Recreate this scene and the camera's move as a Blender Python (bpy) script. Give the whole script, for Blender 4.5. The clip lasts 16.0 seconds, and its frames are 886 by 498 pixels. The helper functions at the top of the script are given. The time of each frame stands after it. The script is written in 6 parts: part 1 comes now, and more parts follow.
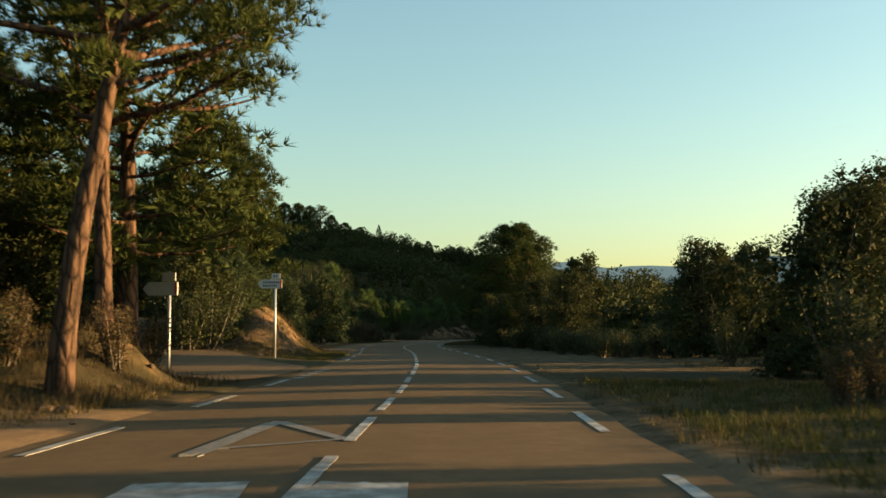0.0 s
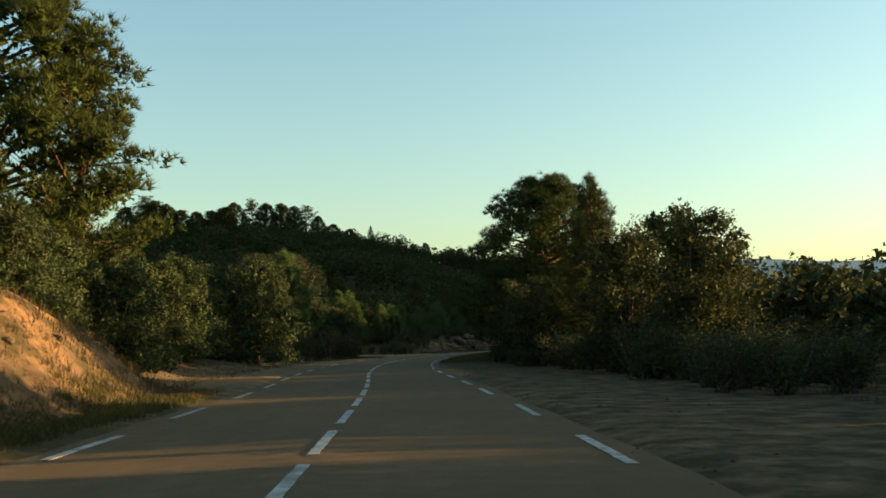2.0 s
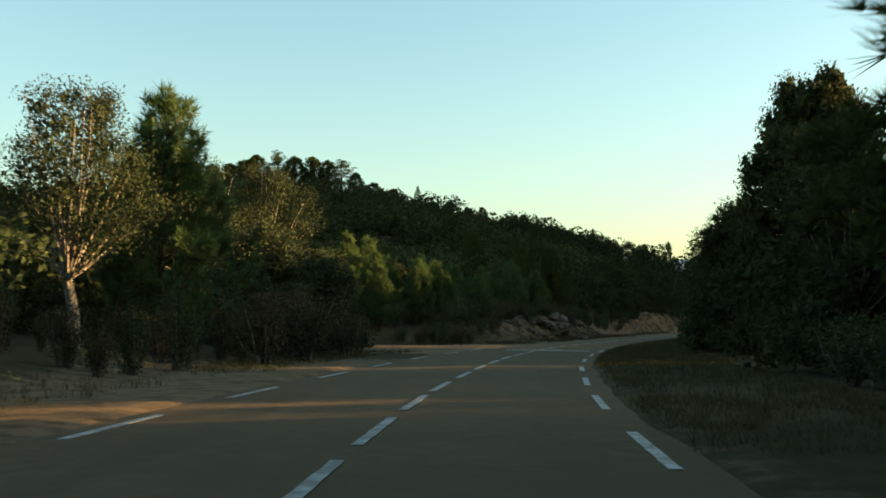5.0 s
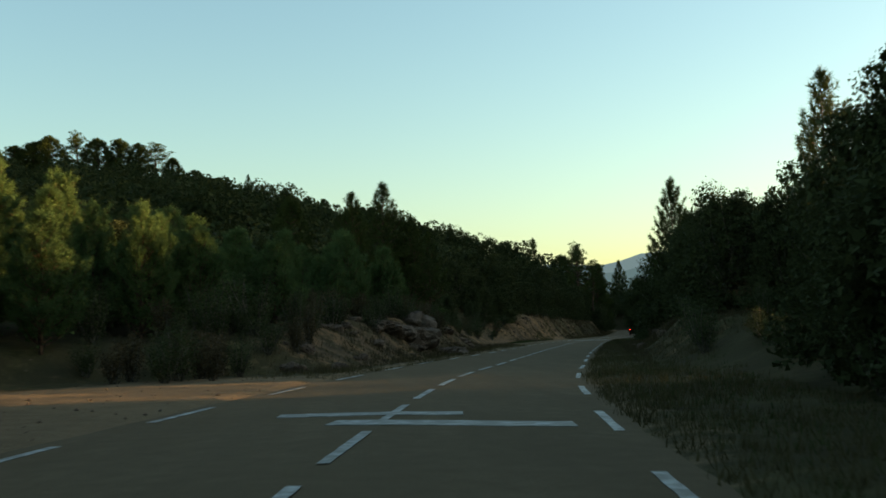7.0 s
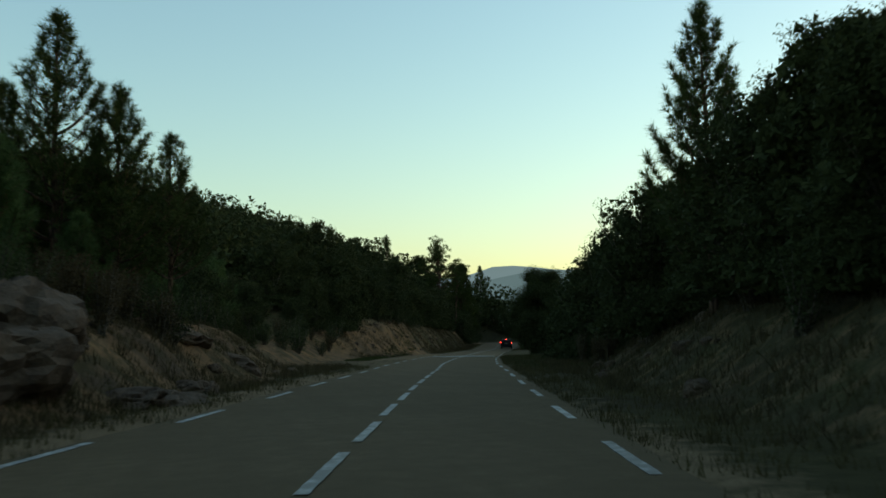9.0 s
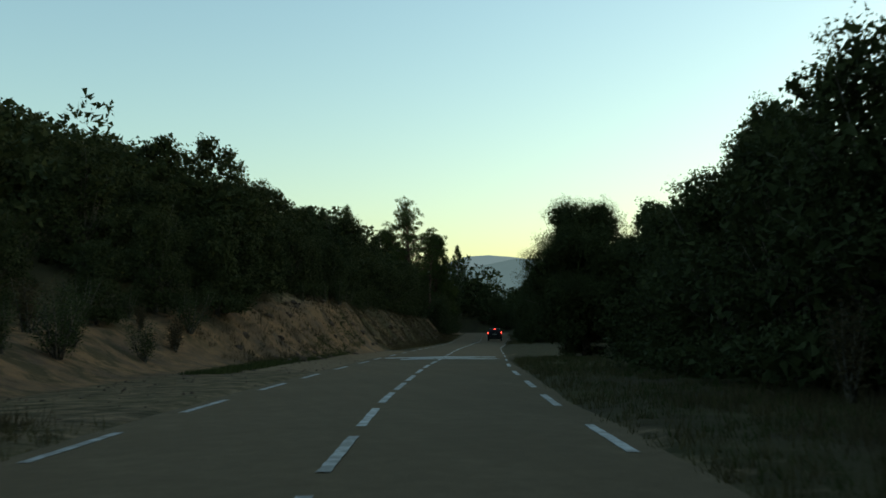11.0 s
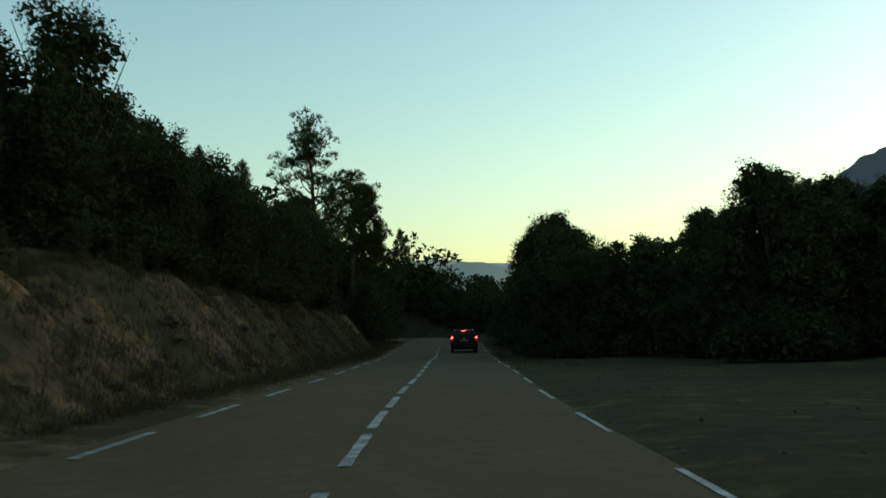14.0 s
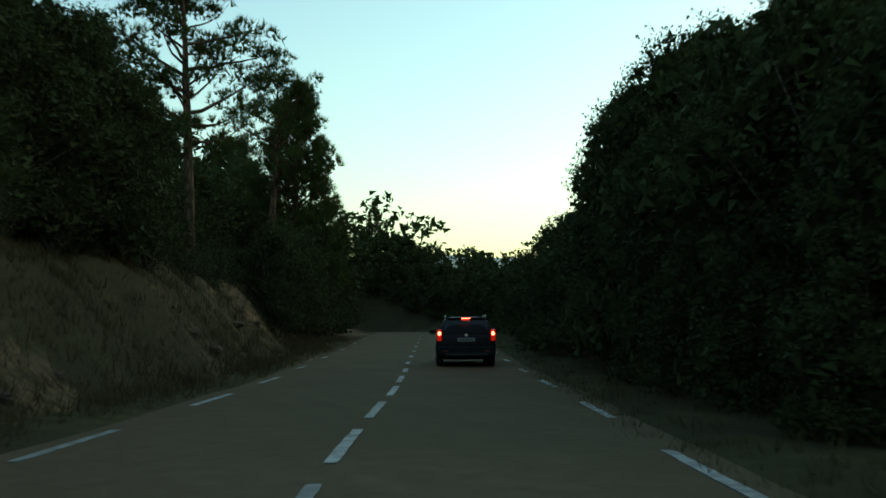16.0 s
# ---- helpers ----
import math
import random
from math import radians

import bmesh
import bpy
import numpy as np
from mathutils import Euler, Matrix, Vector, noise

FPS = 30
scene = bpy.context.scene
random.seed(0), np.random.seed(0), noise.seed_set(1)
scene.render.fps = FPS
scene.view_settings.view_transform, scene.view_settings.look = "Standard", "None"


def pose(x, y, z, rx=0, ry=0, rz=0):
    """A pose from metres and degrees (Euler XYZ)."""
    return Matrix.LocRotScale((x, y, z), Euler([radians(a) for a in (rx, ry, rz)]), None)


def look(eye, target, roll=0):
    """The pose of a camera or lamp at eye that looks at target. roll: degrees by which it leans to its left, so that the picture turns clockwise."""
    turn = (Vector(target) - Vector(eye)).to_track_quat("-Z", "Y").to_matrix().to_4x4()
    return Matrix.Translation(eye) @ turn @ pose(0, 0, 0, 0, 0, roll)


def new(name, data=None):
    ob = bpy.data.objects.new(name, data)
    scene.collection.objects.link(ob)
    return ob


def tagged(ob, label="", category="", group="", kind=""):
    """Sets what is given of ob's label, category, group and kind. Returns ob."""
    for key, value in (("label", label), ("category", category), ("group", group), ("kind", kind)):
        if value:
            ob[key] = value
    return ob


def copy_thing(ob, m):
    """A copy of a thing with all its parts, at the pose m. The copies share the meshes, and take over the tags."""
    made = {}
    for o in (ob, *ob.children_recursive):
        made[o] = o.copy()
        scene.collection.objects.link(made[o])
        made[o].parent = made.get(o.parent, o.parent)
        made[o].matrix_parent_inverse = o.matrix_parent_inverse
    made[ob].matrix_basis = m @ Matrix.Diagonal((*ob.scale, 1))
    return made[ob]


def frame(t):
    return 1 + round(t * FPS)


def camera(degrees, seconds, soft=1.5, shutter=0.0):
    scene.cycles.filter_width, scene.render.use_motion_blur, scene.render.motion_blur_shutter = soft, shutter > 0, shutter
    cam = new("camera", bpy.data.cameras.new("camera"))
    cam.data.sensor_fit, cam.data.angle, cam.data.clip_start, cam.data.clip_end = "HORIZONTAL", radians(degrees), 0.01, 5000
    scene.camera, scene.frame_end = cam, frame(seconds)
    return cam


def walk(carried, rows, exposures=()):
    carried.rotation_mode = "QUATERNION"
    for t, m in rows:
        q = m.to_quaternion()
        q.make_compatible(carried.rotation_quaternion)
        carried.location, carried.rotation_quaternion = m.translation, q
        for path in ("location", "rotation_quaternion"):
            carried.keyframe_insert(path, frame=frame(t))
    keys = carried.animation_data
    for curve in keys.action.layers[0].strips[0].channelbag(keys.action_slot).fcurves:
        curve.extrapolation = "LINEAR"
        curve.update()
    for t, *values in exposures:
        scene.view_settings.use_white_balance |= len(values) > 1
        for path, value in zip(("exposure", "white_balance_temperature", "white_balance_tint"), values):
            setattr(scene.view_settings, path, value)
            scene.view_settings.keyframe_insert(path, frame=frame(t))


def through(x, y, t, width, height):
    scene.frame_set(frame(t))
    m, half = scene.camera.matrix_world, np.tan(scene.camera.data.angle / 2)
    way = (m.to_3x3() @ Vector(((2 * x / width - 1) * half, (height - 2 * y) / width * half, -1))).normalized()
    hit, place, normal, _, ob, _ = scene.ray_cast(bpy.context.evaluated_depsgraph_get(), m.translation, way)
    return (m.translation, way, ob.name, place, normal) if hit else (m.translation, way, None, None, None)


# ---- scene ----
cam = camera(47.0, 16.0, soft=1.6, shutter=0.15)
PATH = [
    (0.0, pose(0.000, 0.000, 1.146, 94.677, 0.249, -0.000)),
    (0.5, pose(0.021, 7.977, 1.146, 94.747, 0.166, -0.216)),
    (1.0, pose(0.040, 16.162, 1.146, 94.831, -0.047, -0.431)),
    (1.5, pose(0.090, 24.083, 1.128, 94.990, 0.300, -0.540)),
    (2.0, pose(0.290, 32.194, 1.146, 95.276, 1.347, 0.068)),
    (2.5, pose(0.140, 40.450, 1.146, 95.289, 1.108, 1.334)),
    (3.0, pose(-0.125, 48.736, 1.146, 95.204, 0.084, 2.793)),
    (3.5, pose(-0.530, 57.097, 1.146, 94.906, -0.213, 3.595)),
    (4.0, pose(-1.018, 65.534, 1.146, 94.624, -0.207, 3.869)),
    (4.5, pose(-1.514, 74.053, 1.146, 94.438, -0.115, 3.648)),
    (5.0, pose(-1.941, 82.659, 1.146, 94.345, 0.058, 2.866)),
    (5.5, pose(-2.198, 91.355, 1.146, 94.310, 0.419, 1.359)),
    (6.0, pose(-1.898, 100.138, 1.146, 94.285, 1.017, -1.136)),
    (6.5, pose(-1.293, 108.855, 1.146, 94.597, 0.585, -3.254)),
    (7.0, pose(-0.309, 117.841, 1.146, 94.755, 1.362, -5.392)),
    (7.5, pose(0.835, 126.743, 1.146, 94.969, 1.346, -7.437)),
    (8.0, pose(2.367, 135.787, 1.146, 94.924, 1.054, -9.693)),
    (8.5, pose(4.088, 144.774, 1.146, 95.154, 1.075, -11.775)),
    (9.0, pose(6.366, 154.092, 1.146, 95.248, 0.831, -13.711)),
    (9.5, pose(8.706, 163.358, 1.146, 95.037, 0.364, -14.328)),
    (10.0, pose(11.092, 172.545, 1.146, 94.817, 0.147, -14.492)),
    (10.5, pose(13.483, 181.630, 1.146, 94.701, 0.290, -14.710)),
    (11.0, pose(15.832, 190.330, 1.180, 94.670, 0.754, -15.137)),
    (11.5, pose(18.197, 198.910, 1.215, 94.609, 1.210, -15.575)),
    (12.0, pose(20.698, 207.965, 1.146, 94.307, 0.575, -15.479)),
    (12.5, pose(23.140, 216.642, 1.146, 94.276, 0.343, -15.761)),
    (13.0, pose(25.840, 225.809, 1.146, 94.518, 0.850, -16.520)),
    (13.5, pose(28.681, 234.925, 1.146, 94.735, 1.794, -17.331)),
    (14.0, pose(31.651, 244.088, 1.146, 94.905, 1.352, -18.205)),
    (14.5, pose(34.533, 252.986, 1.146, 95.049, 1.233, -18.742)),
    (15.0, pose(37.425, 261.749, 1.146, 94.845, 0.675, -18.966)),
    (15.5, pose(40.369, 270.399, 1.146, 94.680, 0.505, -19.118)),
    (16.0, pose(43.364, 279.173, 1.146, 94.544, 0.393, -19.219)),
]
walk(cam, PATH, exposures=[(t, e + 1.1, 8900 if t < 12 else 9300, 1.5 if t < 12 else -3.0 if t < 15 else -6.0) for t, e in ((0.0, 1.07), (1.5, 1.04), (3.0, 1.42), (5.5, 1.42), (7.0, 1.2), (9.0, 1.08), (11.5, 1.14), (12.5, 1.22), (14.5, 0.94), (16.0, 1.47))])

# ---- light ----
SUN_AZ, SUN_EL = 80.0, 6.6          # degrees clockwise from +y, degrees above the horizon
SUN_DIR = Vector((math.sin(radians(SUN_AZ)) * math.cos(radians(SUN_EL)), math.cos(radians(SUN_AZ)) * math.cos(radians(SUN_EL)), math.sin(radians(SUN_EL))))
world = bpy.data.worlds.new("evening_sky")
scene.world = world
world.use_nodes = True
wn = world.node_tree.nodes
sky = wn.new("ShaderNodeTexSky")
sky.sky_type, sky.sun_disc = "NISHITA", False
sky.sun_elevation, sky.sun_rotation = radians(SUN_EL), radians(SUN_AZ)
sky.air_density, sky.dust_density, sky.ozone_density = 1.2, 1.3, 3.2
wn["Background"].inputs["Strength"].default_value = 0.103
world.node_tree.links.new(sky.outputs["Color"], wn["Background"].inputs["Color"])
sun = new("sun", bpy.data.lights.new("sun", "SUN"))
sun.data.energy, sun.data.angle, sun.data.color = 3.9, radians(0.6), (1.0, 0.69, 0.42)
sun.matrix_basis = look(SUN_DIR * 200, (0, 0, 0))


# ---- materials ----
def mat(name, build):
    m = bpy.data.materials.new(name)
    m.use_nodes = True
    m.node_tree.nodes.clear()
    out = m.node_tree.nodes.new("ShaderNodeOutputMaterial")
    m.node_tree.links.new(build(Nodes(m.node_tree)), out.inputs["Surface"])
    return m


class Nodes:
    """Short hand for node trees."""

    def __init__(self, tree):
        self.tree = tree

    def add(self, kind, props=None, **inputs):
        n = self.tree.nodes.new(kind)
        props = props or {}
        if "operation" in props:
            n.operation = props["operation"]
        if "data_type" in props:
            n.data_type, n.blend_type = props["data_type"], props["blend_type"]
        if "feature" in props:
            n.feature = props["feature"]
        if "attribute_name" in props:
            n.attribute_name = props["attribute_name"]
        for k, v in inputs.items():
            self.put(n, k.replace("_", " "), v)
        return n

    def put(self, n, key, v):
        s = n.inputs[int(key)] if key.isdigit() else n.inputs[key]
        if isinstance(v, bpy.types.NodeSocket):
            self.tree.links.new(v, s)
        else:
            s.default_value = v

    def coord(self):
        return self.add("ShaderNodeNewGeometry").outputs["Position"]

    def own(self):
        return self.add("ShaderNodeTexCoord").outputs["Object"]

    def noise(self, scale, detail=4.0, rough=0.55, vec=None, out="Fac"):
        n = self.add("ShaderNodeTexNoise", Scale=scale, Detail=detail, Roughness=rough, Vector=vec or self.coord())
        return n.outputs[out]

    def ramp(self, fac, stops):
        n = self.add("ShaderNodeValToRGB", Fac=fac)
        e = n.color_ramp.elements
        while len(e) < len(stops):
            e.new(0.5)
        for el, (p, c) in zip(e, stops):
            el.position, el.color = p, (*c, 1) if len(c) == 3 else (c[0], c[0], c[0], 1)
        return n.outputs["Color"]

    def mix(self, fac, a, b, how="MIX"):
        n = self.add("ShaderNodeMix", {"data_type": "RGBA", "blend_type": how})
        for key, v in ((0, fac), (6, a), (7, b)):
            if isinstance(v, tuple) and len(v) == 3:
                v = (*v, 1)
            self.put(n, str(key), v)
        return n.outputs[2]

    def math(self, op, a, b=0.0):
        n = self.add("ShaderNodeMath", {"operation": op})
        self.put(n, "0", a)
        self.put(n, "1", b)
        return n.outputs[0]

    def bump(self, height, strength=0.5, dist=0.02):
        return self.add("ShaderNodeBump", Height=height, Strength=strength, Distance=dist).outputs["Normal"]

    def attr(self, name):
        return self.add("ShaderNodeAttribute", {"attribute_name": name}).outputs["Fac"]

    def bsdf(self, color, rough=0.8, normal=None, metal=0.0, spec=0.3, **more):
        n = self.add("ShaderNodeBsdfPrincipled", Roughness=rough, Metallic=metal)
        self.put(n, "Base Color", (*color, 1) if isinstance(color, tuple) and len(color) == 3 else color)
        self.put(n, "Specular IOR Level", spec)
        if normal is not None:
            self.put(n, "Normal", normal)
        for k, v in more.items():
            self.put(n, k.replace("_", " "), v)
        return n.outputs[0]


def leaf_mat(name, dark, mid, light, through=0.35, rough=0.6):
    def build(n):
        geo = n.add("ShaderNodeNewGeometry")
        soft = tuple(m + (l - m) * 0.45 for m, l in zip(mid, light))
        deep = tuple(d + (m - d) * 0.35 for d, m in zip(dark, mid))
        col = n.ramp(geo.outputs["Random Per Island"], [(0.0, deep), (0.55, mid), (1.0, soft)])
        info = n.add("ShaderNodeObjectInfo")
        col = n.mix(n.math("MULTIPLY", info.outputs["Random"], 0.4), col, (mid[0] * 1.15, mid[1] * 1.04, mid[2] * 0.92))
        col = n.mix(n.ramp(n.noise(0.6, 2.0), [(0.35, (0.0,)), (0.7, (0.55,))]), col, dark)
        col = n.mix(n.ramp(n.noise(2.3, 2.0), [(0.45, (0.0,)), (0.7, (0.35,))]), col, soft)
        a = n.bsdf(col, rough + 0.2, spec=0.06)
        t = n.add("ShaderNodeBsdfTranslucent", Color=n.mix(0.3, col, light)).outputs[0]
        return n.add("ShaderNodeMixShader", **{"0": through, "1": a, "2": t}).outputs[0]
    return mat(name, build)


def bark_mat(name, dark, light, scale=6.0):
    def build(n):
        p = n.add("ShaderNodeMapping", Vector=n.own())
        p.inputs["Scale"].default_value = (1.0, 1.0, 0.35)
        v = n.add("ShaderNodeTexVoronoi", {"feature": "DISTANCE_TO_EDGE"}, Scale=scale, Vector=p.outputs[0]).outputs["Distance"]
        nz = n.noise(14.0, 5.0, vec=n.own())
        f = n.math("ADD", n.math("MULTIPLY", v, 2.2), n.math("MULTIPLY", nz, 0.4))
        col = n.ramp(f, [(0.12, dark), (0.55, light), (1.0, tuple(min(1, c * 1.25) for c in light))])
        return n.bsdf(col, 0.95, n.bump(f, 0.9, 0.05), spec=0.1)
    return mat(name, build)


M_PINE = leaf_mat("pine_needles", (0.019, 0.029, 0.009), (0.045, 0.062, 0.018), (0.092, 0.108, 0.033), 0.16, 0.55)
M_YPINE = leaf_mat("young_pine_needles", (0.028, 0.053, 0.02), (0.07, 0.116, 0.04), (0.125, 0.174, 0.062), 0.3, 0.55)
M_OAK = leaf_mat("holm_oak_leaves", (0.016, 0.022, 0.008), (0.039, 0.047, 0.018), (0.08, 0.088, 0.034), 0.13, 0.55)
M_CORK = leaf_mat("cork_oak_leaves", (0.018, 0.024, 0.011), (0.039, 0.05, 0.023), (0.078, 0.086, 0.042), 0.15, 0.6)
# oak leaves for the left-hand trees, sunlight put into a brighter colour
M_SUNLIT_OAK = leaf_mat("sunlit_oak_leaves", (0.018, 0.028, 0.012), (0.041, 0.058, 0.025), (0.085, 0.106, 0.047), 0.14, 0.55)
M_SHRUB = leaf_mat("maquis_leaves", (0.02, 0.028, 0.011), (0.045, 0.057, 0.022), (0.095, 0.106, 0.045), 0.2, 0.6)
M_DRYSHRUB = leaf_mat("dry_heath_leaves", (0.029, 0.023, 0.013), (0.072, 0.054, 0.029), (0.137, 0.101, 0.050), 0.3, 0.8)
M_GRASS = leaf_mat("dry_grass_blades", (0.032, 0.028, 0.012), (0.08, 0.064, 0.029), (0.15, 0.122, 0.058), 0.2, 0.8)
M_GREEN = leaf_mat("green_grass_blades", (0.019, 0.028, 0.008), (0.044, 0.055, 0.017), (0.088, 0.096, 0.036), 0.15, 0.7)
M_WOODS = leaf_mat("far_woods_leaves", (0.014, 0.02, 0.008), (0.033, 0.042, 0.016), (0.066, 0.074, 0.028), 0.15, 0.7)
M_PBARK = bark_mat("pine_bark", (0.014, 0.01, 0.008), (0.1, 0.058, 0.038), 5.0)
M_CBARK = bark_mat("cork_bark", (0.06, 0.05, 0.04), (0.24, 0.2, 0.155), 8.0)
M_OBARK = bark_mat("oak_bark", (0.03, 0.025, 0.02), (0.13, 0.11, 0.085), 11.0)


def ground_build(n):
    big = n.noise(0.25, 3.0)
    mid = n.noise(1.7, 6.0, 0.65)
    fine = n.noise(22.0, 6.0, 0.7)
    litter = n.mix(mid, (0.03, 0.023, 0.014), (0.075, 0.056, 0.032))
    grass = n.mix(n.ramp(mid, [(0.3, (0.0,)), (0.7, (1.0,))]), (0.042, 0.042, 0.017), (0.11, 0.088, 0.043))
    col = n.mix(n.ramp(big, [(0.35, (0.0,)), (0.65, (1.0,))]), litter, grass)
    soil = n.mix(mid, (0.14, 0.091, 0.052), (0.27, 0.182, 0.108))
    soil = n.mix(n.ramp(fine, [(0.45, (0.0,)), (0.75, (0.7,))]), soil, (0.065, 0.046, 0.03))
    ochre = n.mix(n.ramp(n.noise(0.55, 5.0, 0.7), [(0.36, (0.0,)), (0.62, (1.0,))]), n.mix(mid, (0.058, 0.039, 0.026), (0.135, 0.092, 0.061)), n.mix(mid, (0.145, 0.082, 0.042), (0.31, 0.178, 0.09)))
    ochre = n.mix(n.ramp(fine, [(0.5, (0.0,)), (0.8, (0.6,))]), ochre, (0.045, 0.028, 0.017))
    s = n.math("ADD", n.attr("soil"), n.math("MULTIPLY", n.math("SUBTRACT", mid, 0.5), 0.9))
    col = n.mix(n.ramp(s, [(0.35, (0.0,)), (0.62, (1.0,))]), col, soil)
    o = n.math("ADD", n.attr("cut"), n.math("MULTIPLY", n.math("SUBTRACT", mid, 0.5), 1.1))
    col = n.mix(n.ramp(o, [(0.38, (0.0,)), (0.66, (1.0,))]), col, ochre)
    weeds = n.ramp(n.noise(0.9, 5.0, 0.7), [(0.46, (0.0,)), (0.58, (0.85,))])
    weeds = n.math("MULTIPLY", weeds, n.math("SUBTRACT", 1.0, n.math("MULTIPLY", n.ramp(s, [(0.35, (0.0,)), (0.62, (1.0,))]), 0.8)))
    col = n.mix(weeds, col, n.mix(fine, (0.03, 0.026, 0.014), (0.085, 0.07, 0.036)))
    h = n.math("ADD", n.math("MULTIPLY", mid, 1.0), n.math("MULTIPLY", fine, 0.35))
    return n.bsdf(col, 0.95, n.bump(h, 0.65, 0.13), spec=0.03)


def asphalt_build(n):
    grit = n.noise(160.0, 3.0, 0.7)
    mid = n.noise(3.0, 5.0, 0.6)
    long = n.add("ShaderNodeMapping", Vector=n.coord())
    long.inputs["Scale"].default_value = (1.6, 0.05, 1.0)
    streak = n.noise(1.0, 4.0, 0.6, vec=long.outputs[0])
    patch = n.noise(0.35, 4.0, 0.6)
    base = n.mix(n.ramp(mid, [(0.3, (0.0,)), (0.7, (1.0,))]), (0.097, 0.066, 0.037), (0.162, 0.112, 0.066))
    base = n.mix(n.ramp(patch, [(0.42, (0.0,)), (0.6, (0.5,))]), base, (0.088, 0.060, 0.033))
    base = n.mix(n.ramp(n.noise(28.0, 4.0, 0.7), [(0.4, (0.0,)), (0.7, (0.55,))]), base, (0.068, 0.046, 0.027))
    base = n.mix(n.ramp(streak, [(0.35, (0.0,)), (0.7, (0.6,))]), base, (0.083, 0.056, 0.032))
    base = n.mix(n.ramp(grit, [(0.4, (0.0,)), (0.75, (0.6,))]), base, (0.213, 0.150, 0.088))
    return n.bsdf(base, n.math("ADD", 0.75, n.math("MULTIPLY", grit, 0.25)), n.bump(grit, 0.5, 0.008), spec=0.04)


def paint_build(n):
    worn = n.math("ADD", n.math("MULTIPLY", n.noise(3.0, 6.0, 0.7), 0.85), n.math("MULTIPLY", n.noise(120.0, 2.0), 0.18))
    info = n.add("ShaderNodeObjectInfo").outputs["Random"]
    f = n.ramp(n.math("ADD", worn, n.math("MULTIPLY", info, 0.08)), [(0.42, (0.0,)), (0.62, (1.0,))])
    col = n.mix(f, (0.42, 0.41, 0.38), (0.14, 0.125, 0.105))
    return n.bsdf(col, 0.6, n.bump(worn, 0.2, 0.004), spec=0.4)


def rock_build(n):
    a = n.noise(1.3, 6.0, 0.65)
    b = n.noise(9.0, 6.0, 0.7)
    col = n.mix(n.ramp(a, [(0.3, (0.0,)), (0.7, (1.0,))]), (0.06, 0.039, 0.027), (0.155, 0.103, 0.07))
    col = n.mix(n.ramp(b, [(0.5, (0.0,)), (0.72, (0.8,))]), col, (0.045, 0.036, 0.029))
    return n.bsdf(col, 0.9, n.bump(n.math("ADD", a, n.math("MULTIPLY", b, 0.5)), 0.9, 0.12), spec=0.15)


M_GROUND = mat("dry_ground", ground_build)
M_ASPHALT = mat("worn_asphalt", asphalt_build)
M_PAINT = mat("worn_road_paint", paint_build)
M_FADED = mat("faded_road_paint", lambda n: n.bsdf(n.mix(n.ramp(n.noise(6.0, 6.0, 0.75), [(0.35, (0.15,)), (0.65, (0.95,))]), (0.27, 0.25, 0.215), (0.07, 0.06, 0.048)), 0.65, spec=0.3))
M_ROCK = mat("weathered_granite", rock_build)
M_STEEL = mat("galvanised_steel", lambda n: n.bsdf(n.mix(n.noise(30.0, 4.0), (0.42, 0.42, 0.41), (0.6, 0.6, 0.58)), 0.45, metal=0.6, spec=0.5))
M_SIGN = mat("white_sign_sheet", lambda n: n.bsdf(n.mix(n.noise(8.0, 4.0), (0.36, 0.345, 0.315), (0.46, 0.445, 0.41)), 0.5, spec=0.3))
M_SIGNRED = mat("red_sign_film", lambda n: n.bsdf((0.5, 0.035, 0.03), 0.4, spec=0.4))
M_INK = mat("dark_sign_letters", lambda n: n.bsdf((0.025, 0.027, 0.032), 0.5, spec=0.3))


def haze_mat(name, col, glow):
    # a far range; its evening-air haze is blue colour plus faint emission
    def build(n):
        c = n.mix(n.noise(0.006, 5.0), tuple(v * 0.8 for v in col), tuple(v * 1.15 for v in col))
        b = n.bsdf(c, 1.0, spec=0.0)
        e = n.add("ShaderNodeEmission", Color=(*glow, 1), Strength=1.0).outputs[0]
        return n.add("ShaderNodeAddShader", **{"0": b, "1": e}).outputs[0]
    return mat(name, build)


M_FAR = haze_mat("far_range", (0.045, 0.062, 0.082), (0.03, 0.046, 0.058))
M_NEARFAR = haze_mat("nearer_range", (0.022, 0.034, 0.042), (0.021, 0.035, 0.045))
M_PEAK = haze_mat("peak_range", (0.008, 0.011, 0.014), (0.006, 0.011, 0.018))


# ---- mesh helpers ----
def mesh_np(name, verts, faces, material, smooth=False):
    """A mesh from arrays: verts (n, 3), faces (m, k)."""
    verts, faces = np.asarray(verts, np.float32), np.asarray(faces, np.int32)
    me = bpy.data.meshes.new(name)
    me.vertices.add(len(verts))
    me.vertices.foreach_set("co", verts.ravel())
    m, k = faces.shape
    me.loops.add(m * k)
    me.loops.foreach_set("vertex_index", faces.ravel())
    me.polygons.add(m)
    me.polygons.foreach_set("loop_start", np.arange(0, m * k, k, dtype=np.int32))
    me.polygons.foreach_set("loop_total", np.full(m, k, np.int32))
    me.polygons.foreach_set("use_smooth", np.full(m, smooth))
    me.materials.append(material)
    me.update(calc_edges=True)
    me.validate()
    return me


def link(name, me, parent=None, label=""):
    ob = new(name, me)
    if parent is not None:
        ob.parent = parent
    return tagged(ob, label)


def part(name, bm, material, parent, label="", smooth=False):
    me = bpy.data.meshes.new(name)
    bm.to_mesh(me)
    bm.free()
    me.materials.append(material)
    if smooth:
        for p in me.polygons:
            p.use_smooth = True
    return link(name, me, parent, label)


